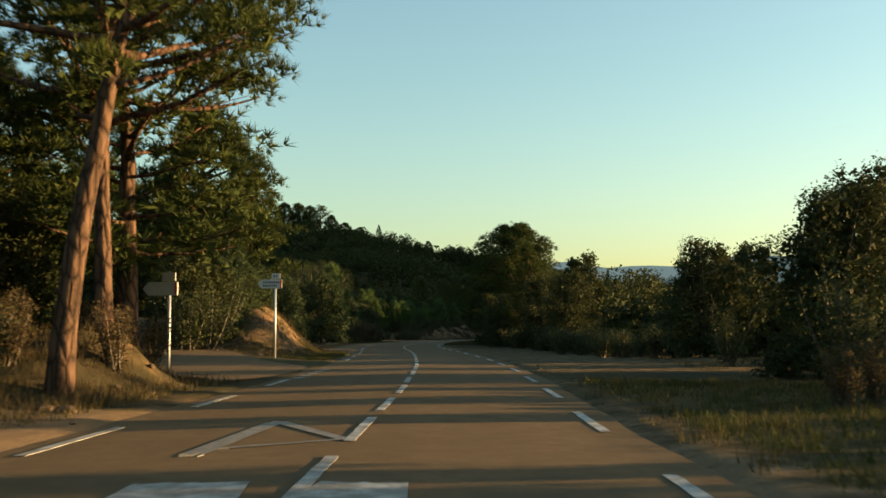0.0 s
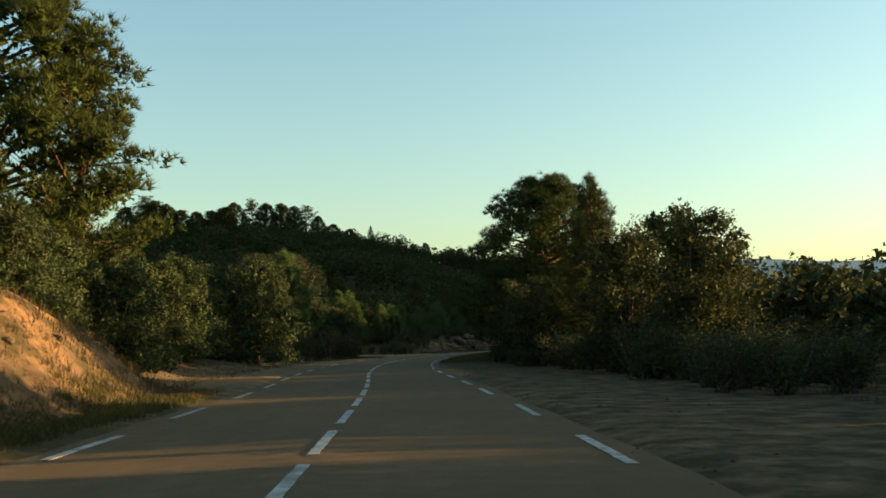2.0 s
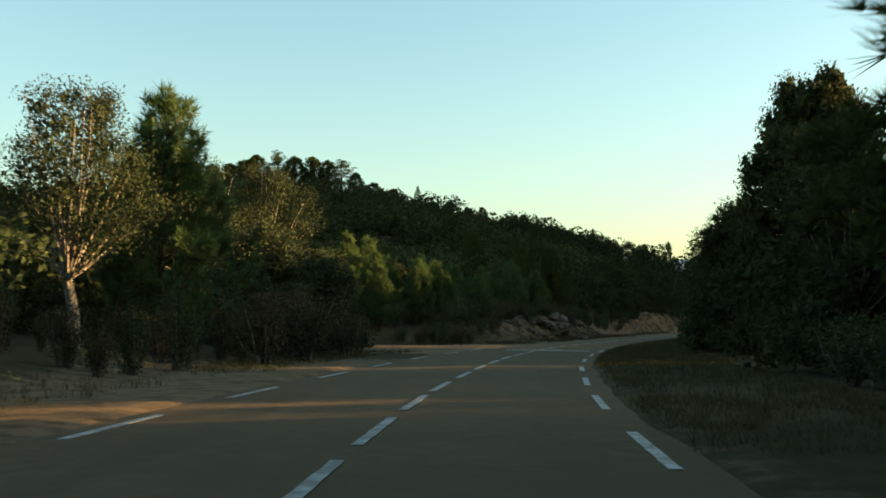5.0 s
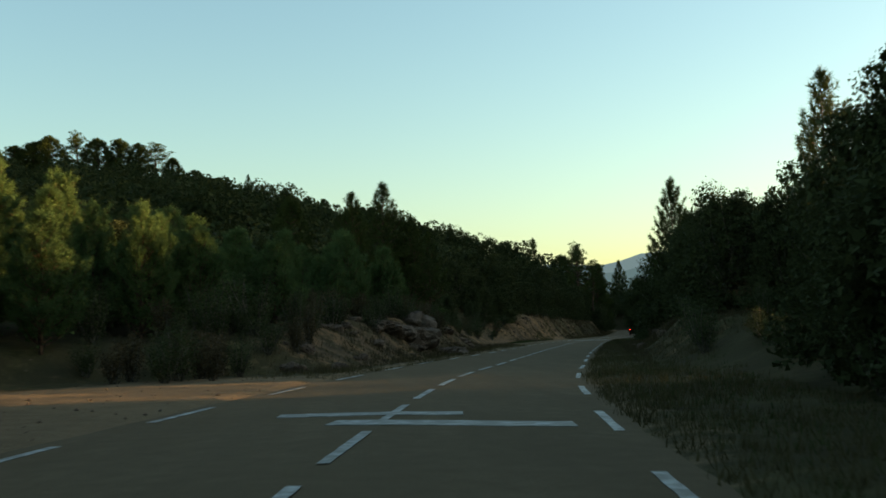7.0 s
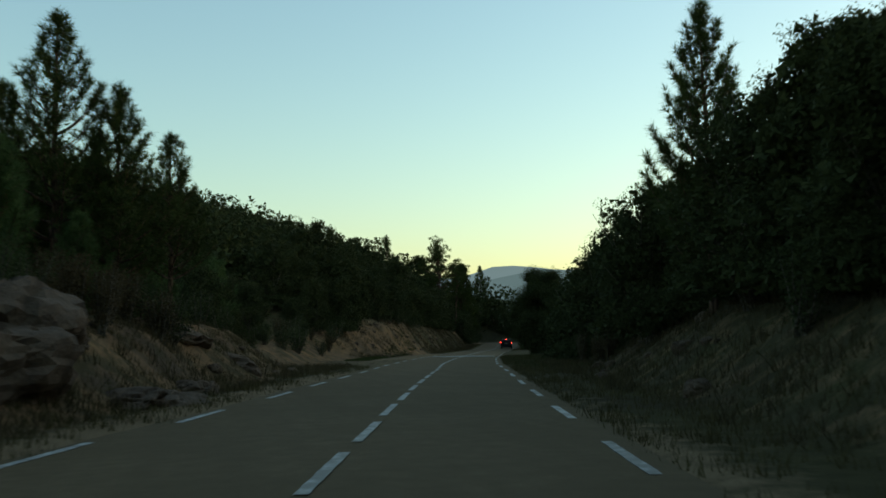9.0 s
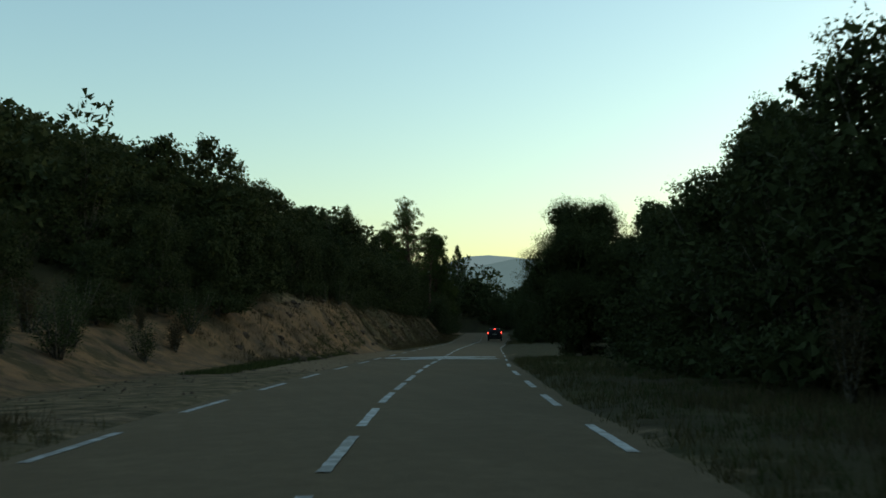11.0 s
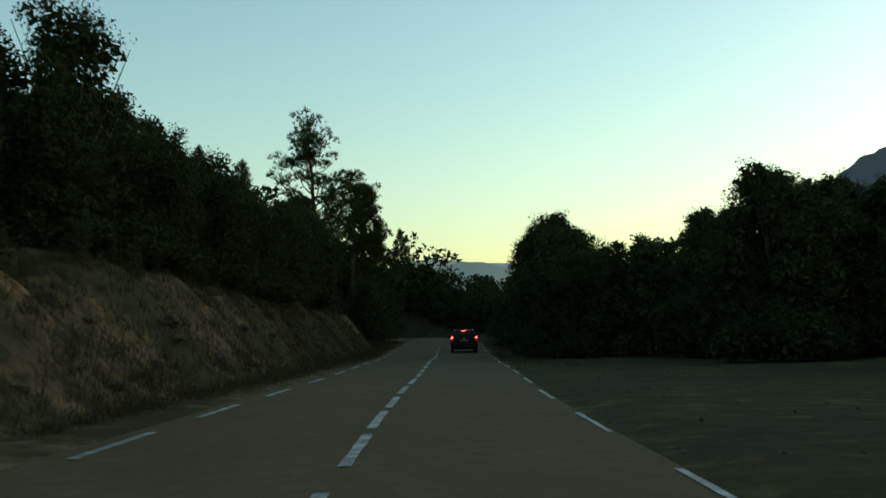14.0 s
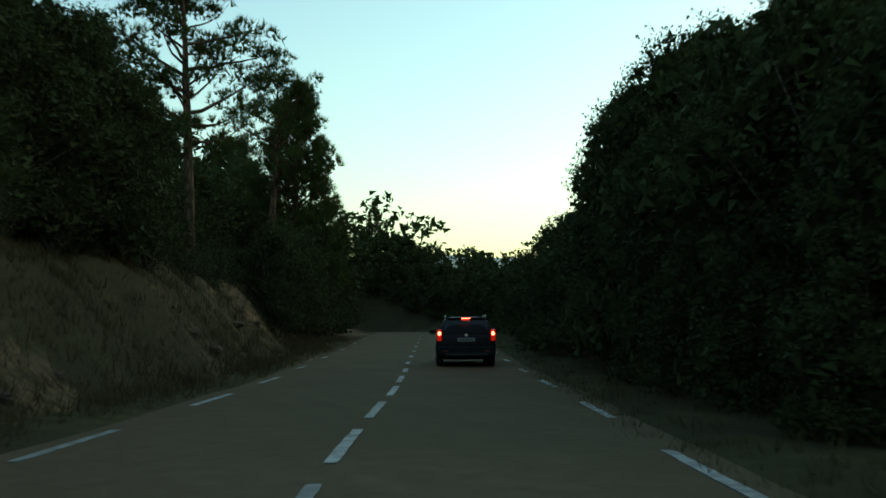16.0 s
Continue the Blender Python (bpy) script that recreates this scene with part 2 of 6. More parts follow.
def tube(points, radii, sides=8):
    """Verts and quads of a tapered tube along points."""
    pts = np.asarray(points, float)
    t = np.gradient(pts, axis=0)
    t /= np.linalg.norm(t, axis=1)[:, None] + 1e-9
    ref = np.where(np.abs(t[:, 2:3]) > 0.9, [[1.0, 0, 0]], [[0, 0, 1.0]])
    u = np.cross(t, ref)
    u /= np.linalg.norm(u, axis=1)[:, None] + 1e-9
    w = np.cross(t, u)
    a = np.arange(sides) * 2 * np.pi / sides
    ring = np.cos(a)[None, :, None] * u[:, None] + np.sin(a)[None, :, None] * w[:, None]
    v = (pts[:, None] + ring * np.asarray(radii, float)[:, None, None]).reshape(-1, 3)
    i, j = np.meshgrid(np.arange(len(pts) - 1), np.arange(sides), indexing="ij")
    f = np.stack([i * sides + j, i * sides + (j + 1) % sides, (i + 1) * sides + (j + 1) % sides, (i + 1) * sides + j], -1).reshape(-1, 4)
    return v, f


def join(pieces):
    vs, fs, n = [], [], 0
    for v, f in pieces:
        vs.append(v)
        fs.append(f + n)
        n += len(v)
    return np.concatenate(vs), np.concatenate(fs)


def unit(rng, n):
    d = rng.normal(size=(n, 3))
    return d / np.linalg.norm(d, axis=1)[:, None]


def blades(rng, centres, size):
    """Small leaf blades of one triangle each, turned at random."""
    n = len(centres)
    a, b = unit(rng, n), unit(rng, n)
    b -= (a * b).sum(1)[:, None] * a
    b /= np.linalg.norm(b, axis=1)[:, None] + 1e-9
    s = (size * rng.uniform(0.5, 1.3, n))[:, None]
    v = np.stack([centres - a * s * 0.8 - b * s * 0.55, centres - a * s * 0.8 + b * s * 0.55, centres + a * s], 1)
    return v.reshape(-1, 3), np.arange(3 * n).reshape(-1, 3)


def needles(rng, centres, dirs, per, length, width):
    """Tufts of needles: thin triangles that fan out round each twig's end."""
    n = len(centres)
    c, d = np.repeat(centres, per, 0), np.repeat(dirs, per, 0)
    k = d + unit(rng, n * per) * 0.85
    k /= np.linalg.norm(k, axis=1)[:, None]
    side = np.cross(k, unit(rng, n * per))
    side /= np.linalg.norm(side, axis=1)[:, None] + 1e-9
    ln = (length * rng.uniform(0.65, 1.15, n * per))[:, None]
    base = c + k * 0.02
    v = np.stack([base - side * width, base + side * width, base + k * ln], 1)
    return v.reshape(-1, 3), np.arange(3 * n * per).reshape(-1, 3)


# ---- the lie of the road ----
ROAD_Y = np.array([-300, -60, 11, 22, 36.5, 44, 62.3, 71, 86, 100.9, 108.2, 116.8, 130, 144.9, 156.4, 166.1, 177.4, 200, 207, 215, 223.7, 234.9, 264.3, 275.3, 288, 299, 312, 324, 336, 346, 353, 358])
ROAD_X = np.array([-3.5, -1.6, -1.0, -0.85, -0.95, -1.16, -1.98, -2.6, -3.25, -3.02, -2.55, -1.86, -0.1, 2.68, 5.7, 8.23, 11.2, 17.38, 19.26, 21.6, 24.2, 27.8, 37.35, 41.15, 45.4, 49.25, 53.6, 57.7, 61.8, 65.2, 67.4, 68.8])
HALF = 2.9
# the edge lines stray from that half width along the way
LEFT_EDGE = ((10, 20, 42, 50, 60, 70, 100, 115, 122, 129, 136, 141, 148, 154, 160, 166, 173, 210, 230, 236, 243, 255, 268, 285, 292, 298, 306), (3.1, 3.12, 2.95, 3.05, 2.97, 3.02, 3.27, 3.3, 3.42, 3.54, 3.42, 3.34, 3.42, 3.72, 3.66, 3.28, 3.04, 3.08, 3.06, 3.16, 3.06, 2.96, 2.86, 2.92, 2.98, 3.12, 3.2))
RIGHT_EDGE = ((12, 20, 30, 40, 47, 54, 70, 104, 112, 125, 132, 140, 147, 154, 162, 172, 208, 225, 240, 262, 285, 295, 306), (2.9, 3.0, 3.1, 3.14, 3.1, 2.95, 2.88, 2.8, 2.82, 2.9, 3.0, 3.12, 3.12, 2.98, 2.92, 2.95, 2.9, 2.88, 2.92, 2.9, 3.15, 3.24, 3.3))


def edge_left(y):
    return np.interp(y, *LEFT_EDGE)


def edge_right(y):
    return np.interp(y, *RIGHT_EDGE)



def smooth_curve(xs, ys, q):
    """Cubic through the points with slopes from their neighbours."""
    m = np.gradient(ys, xs)
    i = np.clip(np.searchsorted(xs, q) - 1, 0, len(xs) - 2)
    h = xs[i + 1] - xs[i]
    t = np.clip((q - xs[i]) / h, -3, 3)
    inside = (2 * t**3 - 3 * t**2 + 1) * ys[i] + (t**3 - 2 * t**2 + t) * h * m[i] + (3 * t**2 - 2 * t**3) * ys[i + 1] + (t**3 - t**2) * h * m[i + 1]
    return np.where(q < xs[0], ys[0] + (q - xs[0]) * m[0], np.where(q > xs[-1], ys[-1] + (q - xs[-1]) * m[-1], inside))


def road_x(y):
    return smooth_curve(ROAD_Y[:-4], ROAD_X[:-4], np.asarray(y, float))


def road_z(y):
    y = np.asarray(y, float)
    return 1.0 * np.clip((y - 300) / 55, 0, 1) ** 2 * (3 - 2 * np.clip((y - 300) / 55, 0, 1))


def sstep(a, b, x):
    t = np.clip((x - a) / (b - a), 0, 1)
    return t * t * (3 - 2 * t)


def wob(x, y, scale, seed=0.0):
    """Smooth rolling noise between -1 and 1."""
    x, y = np.asarray(x) / scale, np.asarray(y) / scale
    s = seed * 7.3
    return (np.sin(x * 1.7 + 1.3 * np.sin(y * 1.1 + s) + s) + np.sin(y * 2.1 + 1.7 * np.sin(x * 0.9 - s) + 2 * s) + np.sin((x + y) * 3.3 + s * 3) * 0.5 + np.sin((x - 1.7 * y) * 5.1 + s) * 0.35) / 2.85


def road_line():
    ys = np.concatenate([np.arange(-290, 352, 1.0)])
    line = [(float(smooth_curve(ROAD_Y, ROAD_X, np.array([v]))[0]), v, float(road_z(v))) for v in ys]
    # the bend to the left at the far end
    x, y, z = line[-1]
    dx, dy = x - line[-2][0], y - line[-2][1]
    a = math.atan2(dy, dx)
    for _ in range(60):
        a += radians(1.9)
        x, y = x + math.cos(a), y + math.sin(a)
        line.append((x, y, float(road_z(min(y, 360)))))
    return np.array(line)


LINE = road_line()
LEN = np.concatenate([[0], np.cumsum(np.linalg.norm(np.diff(LINE[:, :2], axis=0), axis=1))])


# the side road: it leaves the main road on its left and climbs behind the pines
SIDE_T = np.linspace(0, 1, 90)
SIDE = np.stack([smooth_curve(np.array([0, 0.12, 0.3, 0.55, 0.8, 1.0]), np.array(c), SIDE_T) for c in ((-3.2, -7.6, -12.2, -17.0, -24.0, -37.0), (33.0, 35.0, 43.5, 54.0, 61.5, 65.0), (-0.05, -0.02, 0.5, 1.75, 2.3, 2.6))], 1)
SIDE_HALF = 2.9 + 5.2 * np.exp(-SIDE_T * 16)


def near_side(x, y, r=4.6):
    return np.min(np.hypot(SIDE[:, 0] - x, SIDE[:, 1] - y)) < r


# along the way: y, foot and crest of the left-hand bank (metres from the road's middle), its height, slope of the hillside behind
LEFT_Y = (-60, 8, 14, 18, 21, 25, 28, 41, 44, 50, 58, 66, 100, 122, 128, 146, 152, 160, 175, 195, 208, 228, 238, 255, 300, 318, 335)
LEFT_FOOT = (7, 6.5, 5.2, 4.8, 4.3, 5.0, 14, 14, 5.6, 4.7, 4.8, 6.4, 7, 8, 14, 14, 5.2, 4.6, 4.6, 5.5, 8, 8, 6.8, 4.6, 4.4, 4.6, 5.5)
LEFT_TOP = (12, 10, 8.0, 7.0, 6.4, 7.4, 18, 18, 10.0, 8.4, 8.0, 10.5, 12, 13, 20, 20, 8.5, 7.8, 7.4, 9, 11, 12.5, 10.5, 8.0, 7.6, 7.6, 9)
LEFT_H = (0.4, 0.35, 0.3, 0.4, 1.15, 0.75, 0.2, 0.4, 2.3, 2.5, 2.3, 0.8, 0.5, 0.6, 0.9, 1.0, 1.0, 1.5, 1.9, 1.8, 1.1, 1.6, 2.6, 2.9, 2.9, 2.6, 1.8)
LEFT_SLOPE = (0.04, 0.04, 0.04, 0.04, 0.04, 0.04, 0.04, 0.04, 0.05, 0.05, 0.04, 0.035, 0.04, 0.045, 0.045, 0.05, 0.06, 0.07, 0.09, 0.14, 0.2, 0.28, 0.34, 0.36, 0.36, 0.34, 0.3)
RIGHT_Y = (-60, 40, 120, 140, 150, 160, 178, 192, 205, 215, 280, 292, 335)
RIGHT_FOOT = (12, 12, 8, 7, 5.6, 4.9, 5.2, 6, 8, 14, 14, 5.5, 5.5)
RIGHT_TOP = (20, 20, 14, 11, 9, 8, 8.5, 9, 12, 20, 22, 9, 9)
RIGHT_H = (0.3, 0.3, 0.5, 0.6, 1.2, 1.9, 1.9, 1.5, 0.6, 0.4, 0.4, 0.8, 0.8)
RIDGE = np.array([(-500, 240, 38), (-200, 285, 32), (-110, 315, 28), (-80, 330, 29.5), (-60, 340, 31.5), (-48, 345, 30.5), (-38, 345, 28.5), (-20, 350, 25.5), (-8, 355, 23.5), (6, 362, 21), (30, 374, 15), (57, 388, 11.5), (95, 456, 11), (180, 560, 18), (400, 700, 22)], float)


# unseen hill, added on the sunny side to shade the way's second half
SHADE_HILL = np.array([(238, 243, 80), (290, 330, 95), (355, 470, 95)], float)


def ridge_height(x, y, line=None, foot=80):
    line = RIDGE if line is None else line
    best = np.zeros(np.shape(x))
    for a, b in zip(line[:-1], line[1:]):
        d = b[:2] - a[:2]
        t = np.clip(((x - a[0]) * d[0] + (y - a[1]) * d[1]) / (d @ d), 0, 1)
        dist = np.hypot(x - a[0] - t * d[0], y - a[1] - t * d[1])
        top = a[2] + t * (b[2] - a[2])
        best = np.maximum(best, top * (1 - sstep(0, 1, dist / (80 + top * 2.6 if foot > 60 else 80))))
    return best


def ground_z(x, y):
    x, y = np.asarray(x, float), np.asarray(y, float)
    yy = np.clip(y, -60, 335)
    o = x - road_x(np.clip(y, -300, 336))
    o = o * np.cos(np.arctan(np.clip(np.gradient(road_x(np.linspace(-60, 336, 400)), 396 / 399), -1, 1))[np.clip(((yy + 60) / 396 * 399).astype(int), 0, 399)])
    left, right = -o, o
    lf, lt, lh, ls = (np.interp(yy, LEFT_Y, c) for c in (LEFT_FOOT, LEFT_TOP, LEFT_H, LEFT_SLOPE))
    rough = wob(x, y, 3.4, 21) * 0.4 + wob(x, y, 1.7, 1) * 0.5 + wob(x, y, 0.75, 2) * 0.28 + np.abs(wob(x, y, 0.9, 11)) * 0.3
    lift = sstep(0, 1, (left - lf) / (lt - lf))
    z = lh * (lift + (0.42 + 0.1 * sstep(140, 160, yy) + 0.4 * (1 - sstep(26, 34, yy))) * rough * lift * (1 - 0.5 * lift)) + np.clip(left - lt, 0, 36) * ls
    rf, rt, rh = (np.interp(yy, RIGHT_Y, c) for c in (RIGHT_FOOT, RIGHT_TOP, RIGHT_H))
    lift = sstep(0, 1, (right - rf) / (rt - rf))
    z = z + rh * (lift + 0.3 * rough * lift * (1 - 0.5 * lift)) + np.clip(right - rt, 0, 60) * 0.05 * sstep(90, 160, yy)
    z = np.maximum(z, ridge_height(x, y, SHADE_HILL, 58) * 1.0 * sstep(40, 90, right))
    away = sstep(4, 16, np.abs(o))
    z = np.maximum(z, ridge_height(x, y) * sstep(10, 70, left + np.clip(y - 330, 0, 60)))
    z = z + away * (0.25 * wob(x, y, 9.0, 3) + 0.08 * wob(x, y, 2.6, 4)) + 0.012 * rough * sstep(3.2, 4.5, np.abs(o))
    half = np.where(o < 0, edge_left(y), edge_right(y))
    z = z + road_z(np.clip(y, -300, 360)) - 0.07 * (1 - sstep(half + 0.2, half + 0.75, np.abs(o)))
    # the side road's bed
    bed = (x > -48) & (x < -3) & (y > 18) & (y < 102)
    if np.any(bed):
        d2 = (x[bed][:, None] - SIDE[None, :, 0]) ** 2 + (y[bed][:, None] - SIDE[None, :, 1]) ** 2
        k, d = d2.argmin(1), np.sqrt(d2.min(1))
        w = (1 - sstep(SIDE_HALF[k] + 0.1, SIDE_HALF[k] + 3.2, d)) * sstep(3.3, 4.6, np.abs(o[bed]))
        z = np.array(z)
        z[bed] = z[bed] * (1 - w) + (SIDE[k, 2] - 0.09) * w
    # level the ground along the bend
    far = (y > 328) & (y < 420) & (np.abs(x - 40) < 90)
    if np.any(far):
        pts = LINE[LINE[:, 1] > 322]
        d2 = (x[far][:, None] - pts[None, :, 0]) ** 2 + (y[far][:, None] - pts[None, :, 1]) ** 2
        near, d = pts[d2.argmin(1), 2], np.sqrt(d2.min(1))
        flat = near - 0.07 * (1 - sstep(HALF + 0.3, HALF + 0.9, d)) - 0.05 * (d < HALF)
        z = np.array(z)
        z[far] = flat + (z[far] - flat) * sstep(3.6, 9.0, d) * sstep(328, 336, y[far]) + (z[far] - flat) * (1 - sstep(328, 336, y[far]))
    return z


def gz(x, y):
    return float(ground_z(np.array([x]), np.array([y]))[0])


def steps(edges):
    """Coordinates with a pitch of their own between each pair of edges: (start, pitch), ..., end."""
    out = []
    for (a, p), (b, _) in zip(edges[:-1], edges[1:]):
        out.append(np.linspace(a, b, max(2, int(round((b - a) / p)) + 1))[:-1])
    return np.concatenate(out + [np.array([edges[-1][0]])])


def build_ground():
    ys = steps([(-3000, 500), (-300, 40), (-60, 6), (-6, 0.4), (60, 0.55), (340, 1.6), (400, 8), (560, 30), (900, 200), (4900, 0)])
    os_ = steps([(-4500, 600), (-600, 60), (-120, 8), (-40, 2), (-20, 0.8), (-11, 0.32), (-3.9, 0.22), (-2.5, 1.0), (2.5, 0.22), (3.9, 0.55), (16, 2), (40, 8), (120, 60), (600, 600), (4500, 0)])
    Y, O = np.meshgrid(ys, os_, indexing="ij")
    X = road_x(np.clip(Y, -300, 336)) + O
    Z = ground_z(X, Y)
    Z = np.where(Y < -250, np.clip(Z, -1, 3), Z)
    ny, no = Y.shape
    i, j = np.meshgrid(np.arange(ny - 1), np.arange(no - 1), indexing="ij")
    f = np.stack([i * no + j, i * no + j + 1, (i + 1) * no + j + 1, (i + 1) * no + j], -1).reshape(-1, 4)
    me = mesh_np("ground", np.stack([X, Y, Z], -1).reshape(-1, 3), f, M_GROUND, True)
    # bare soil on the lay-bys and verges, ochre cuts on the banks
    left, right = -O, O
    yy = np.clip(Y, -60, 335)
    soil = 0.75 * (1 - sstep(0.2, 2.6, np.abs(O) - HALF)) * np.ones_like(Y) * (0.55 + 0.45 * wob(X, Y, 11, 6))
    layR = 0.45 * sstep(24, 31, Y) * (1 - sstep(66, 92, Y)) + 0.3 * sstep(228, 234, Y) * (1 - sstep(276, 284, Y))
    layL = 0.6 * sstep(54, 60, Y) * (1 - sstep(116, 124, Y)) + sstep(124, 128, Y) * (1 - sstep(145, 152, Y)) + sstep(196, 204, Y) * (1 - sstep(250, 264, Y)) * (0.5 + 0.4 * sstep(222, 230, Y)) + sstep(-30, -10, Y) * (1 - sstep(13, 18, Y))
    soil = np.maximum(soil, layR * sstep(2.6, 3.4, right) * (1 - sstep(11, 15, right)))
    soil = np.maximum(soil, 0.75 * sstep(146, 150, Y) * (1 - sstep(194, 200, Y)) * (1 - sstep(1.2, 2.4, left - HALF)) * (left > 0))
    soil = np.maximum(soil, layL * sstep(2.6, 3.4, left) * (1 - sstep(7, 13, left)))
    soil = soil * (1 - 0.75 * sstep(258, 272, Y) * (O > 0))
    lf, lt, lh = (np.interp(yy, LEFT_Y, c) for c in (LEFT_FOOT, LEFT_TOP, LEFT_H))
    cut = sstep(-0.3, 0.5, left - lf) * (1 - sstep(-0.6, 1.6, left - lt)) * sstep(0.7, 1.5, lh)
    rf, rt, rh = (np.interp(yy, RIGHT_Y, c) for c in (RIGHT_FOOT, RIGHT_TOP, RIGHT_H))
    cut = np.maximum(cut, 0.45 * sstep(-0.3, 0.5, right - rf) * (1 - sstep(-0.6, 1.2, right - rt)) * sstep(0.8, 1.5, rh))
    cut = cut * (1 - 0.85 * sstep(250, 268, Y) * (0.8 + 0.6 * wob(X, Y, 4.0, 9)))
    for name, a in (("soil", soil), ("cut", cut)):
        me.attributes.new(name, "FLOAT", "POINT").data.foreach_set("value", a.astype(np.float32).ravel())
    return tagged(link("ground", me), "dry ground of sandy soil, litter and parched grass", "ground", kind="structure")


build_ground()


def strip(name, pts, lefts, rights, lift, material):
    """A sheet along a line of points between two sideways distances."""
    p = np.asarray(pts, float)
    t = np.gradient(p[:, :2], axis=0)
    t /= np.linalg.norm(t, axis=1)[:, None]
    nrm = np.stack([t[:, 1], -t[:, 0]], 1)
    cols = np.linspace(0, 1, 13)
    lat = lefts[:, None] + (rights - lefts)[:, None] * cols[None]
    x = p[:, None, 0] + nrm[:, None, 0] * lat
    y = p[:, None, 1] + nrm[:, None, 1] * lat
    camber = -0.012 * np.abs(lat)
    z = p[:, None, 2] + lift + camber
    k = len(cols)
    i, j = np.meshgrid(np.arange(len(p) - 1), np.arange(k - 1), indexing="ij")
    f = np.stack([i * k + j, i * k + j + 1, (i + 1) * k + j + 1, (i + 1) * k + j], -1).reshape(-1, 4)
    return mesh_np(name, np.stack([x, y, z], -1).reshape(-1, 3), f, material, True)


def on_road(s, off):
    """Place and heading on the road at s metres along LINE, off metres right of its middle."""
    x, y, z = (np.interp(s, LEN, LINE[:, k]) for k in range(3))
    x2, y2, z2 = (np.interp(s + 0.5, LEN, LINE[:, k]) for k in range(3))
    a = math.atan2(y2 - y, x2 - x)
    return Vector((x + math.sin(a) * off, y - math.cos(a) * off, z - 0.012 * abs(off))), math.degrees(a) - 90


def s_at(y):
    return float(np.interp(y, LINE[:345 + 290, 1], LEN[:345 + 290]))


def build_road():
    e = 0.36 + 0.07 * wob(LINE[:, 1], LINE[:, 0] * 0 + 3, 2.3, 1) + 0.05 * wob(LINE[:, 1], LINE[:, 0] * 0, 0.8, 4)
    e2 = 0.36 + 0.07 * wob(LINE[:, 1], LINE[:, 0] * 0 + 9, 2.3, 2) + 0.05 * wob(LINE[:, 1], LINE[:, 0] * 0, 0.8, 5)
    fine = np.arange(0, LEN[-1], 0.33)
    pts = np.stack([np.interp(fine, LEN, LINE[:, k]) for k in range(3)], 1)
    me = strip("road", pts, -edge_left(pts[:, 1]) - np.interp(fine, LEN, e), edge_right(pts[:, 1]) + np.interp(fine, LEN, e2) * (1 - 0.8 * sstep(224, 230, pts[:, 1]) * (1 - sstep(280, 286, pts[:, 1]))), 0.0, M_ASPHALT)
    return tagged(link("road", me), "two-lane country road of worn grey asphalt", "road", kind="structure")


road = build_road()


def side_road():
    """The branch that leaves the road on its left and climbs away behind the pines."""
    me = strip("side_road", SIDE, -SIDE_HALF, SIDE_HALF, 0.02, M_ASPHALT)
    return tagged(link("side_road", me), "asphalt side road joining the main road", "road", kind="structure")


side_road()


# ---- road markings ----
def bar_mesh(name, length, width, material, rng):
    n = max(4, int(length / 0.25))
    ys = np.linspace(-length / 2, length / 2, n)
    lo = -width / 2 + rng.uniform(-0.008, 0.008, n)
    hi = width / 2 + rng.uniform(-0.008, 0.008, n)
    v = np.concatenate([np.stack([lo, ys, np.full(n, 0.006)], 1), np.stack([hi, ys, np.full(n, 0.006)], 1), np.stack([lo, ys, np.zeros(n)], 1), np.stack([hi, ys, np.zeros(n)], 1)])
    i = np.arange(n - 1)
    f = np.concatenate([np.stack([i, n + i, n + i + 1, i + 1], 1), np.stack([2 * n + i, i, i + 1, 2 * n + i + 1], 1), np.stack([n + i, 3 * n + i, 3 * n + i + 1, n + i + 1], 1)])
    return mesh_np(name, v, f, material)


RNG = np.random.default_rng(5)
DASHES = [bar_mesh("dash", 3.0, 0.125, M_PAINT, RNG) for _ in range(4)]
THIN = [bar_mesh("dash", 3.0, 0.07, M_PAINT, RNG) for _ in range(2)]      # half under the gravel of the lay-by


def dash_row(name, off, anchors, period, label):
    """Dashes of 3 m whose near ends lie at the anchors, evenly between them."""
    k = 0
    for a, b in zip(anchors[:-1], anchors[1:]):
        sa, sb = s_at(a), s_at(b)
        n = max(1, round((sb - sa) / period))
        for i in range(n):
            p, turn = on_road(sa + (sb - sa) * i / n + 1.5, off(a + (b - a) * i / n) + RNG.uniform(-0.015, 0.015))
            ob = link(name, THIN[k % 2] if p.y > 226 and p.y < 284 and off(a) > 1 else DASHES[k % 4], road, label if k == 0 else "")
            ob.matrix_basis = Matrix.Translation(p + Vector((0, 0, 0.004))) @ pose(0, 0, 0, 0, 0, turn)
            k += 1


left_edge, right_edge = lambda y: -float(edge_left(y)), lambda y: float(edge_right(y))
dash_row("centre_dash", lambda y: 0.0, (-45.0, 10.89, 19.35, 27.6, 43.1, 51.5, 59.6, 63.6, 100.83, 105.47, 114.2, 127.2, 136.1, 144.8, 149.25, 153.4, 158.0, 166.07, 170.22, 207.34, 210.99, 214.89, 223.51, 231.85, 235.83, 244.46, 253.17, 260.32, 264.29, 268.23, 275.74, 283.91, 287.91, 296.5, 330.9, 343.9), 4.33, "worn white centre dash")
dash_row("edge_dash", left_edge, (-43.0, 9.97, 22.99, 29.4), 6.5, "worn white edge dash")
dash_row("edge_dash", left_edge, (43.62, 56.26, 62.21, 68.32, 99.4, 112.5, 119.3, 126.5, 132.48, 138.78, 145.08, 151.7, 158.2, 163.9, 169.8, 176.38, 212.24, 217.6, 223.95, 230.2, 235.9, 242.2, 248.6, 254.5, 264.97, 270.8, 282.53, 288.4, 295.0, 301.4, 327.3, 340.3), 6.5, "")
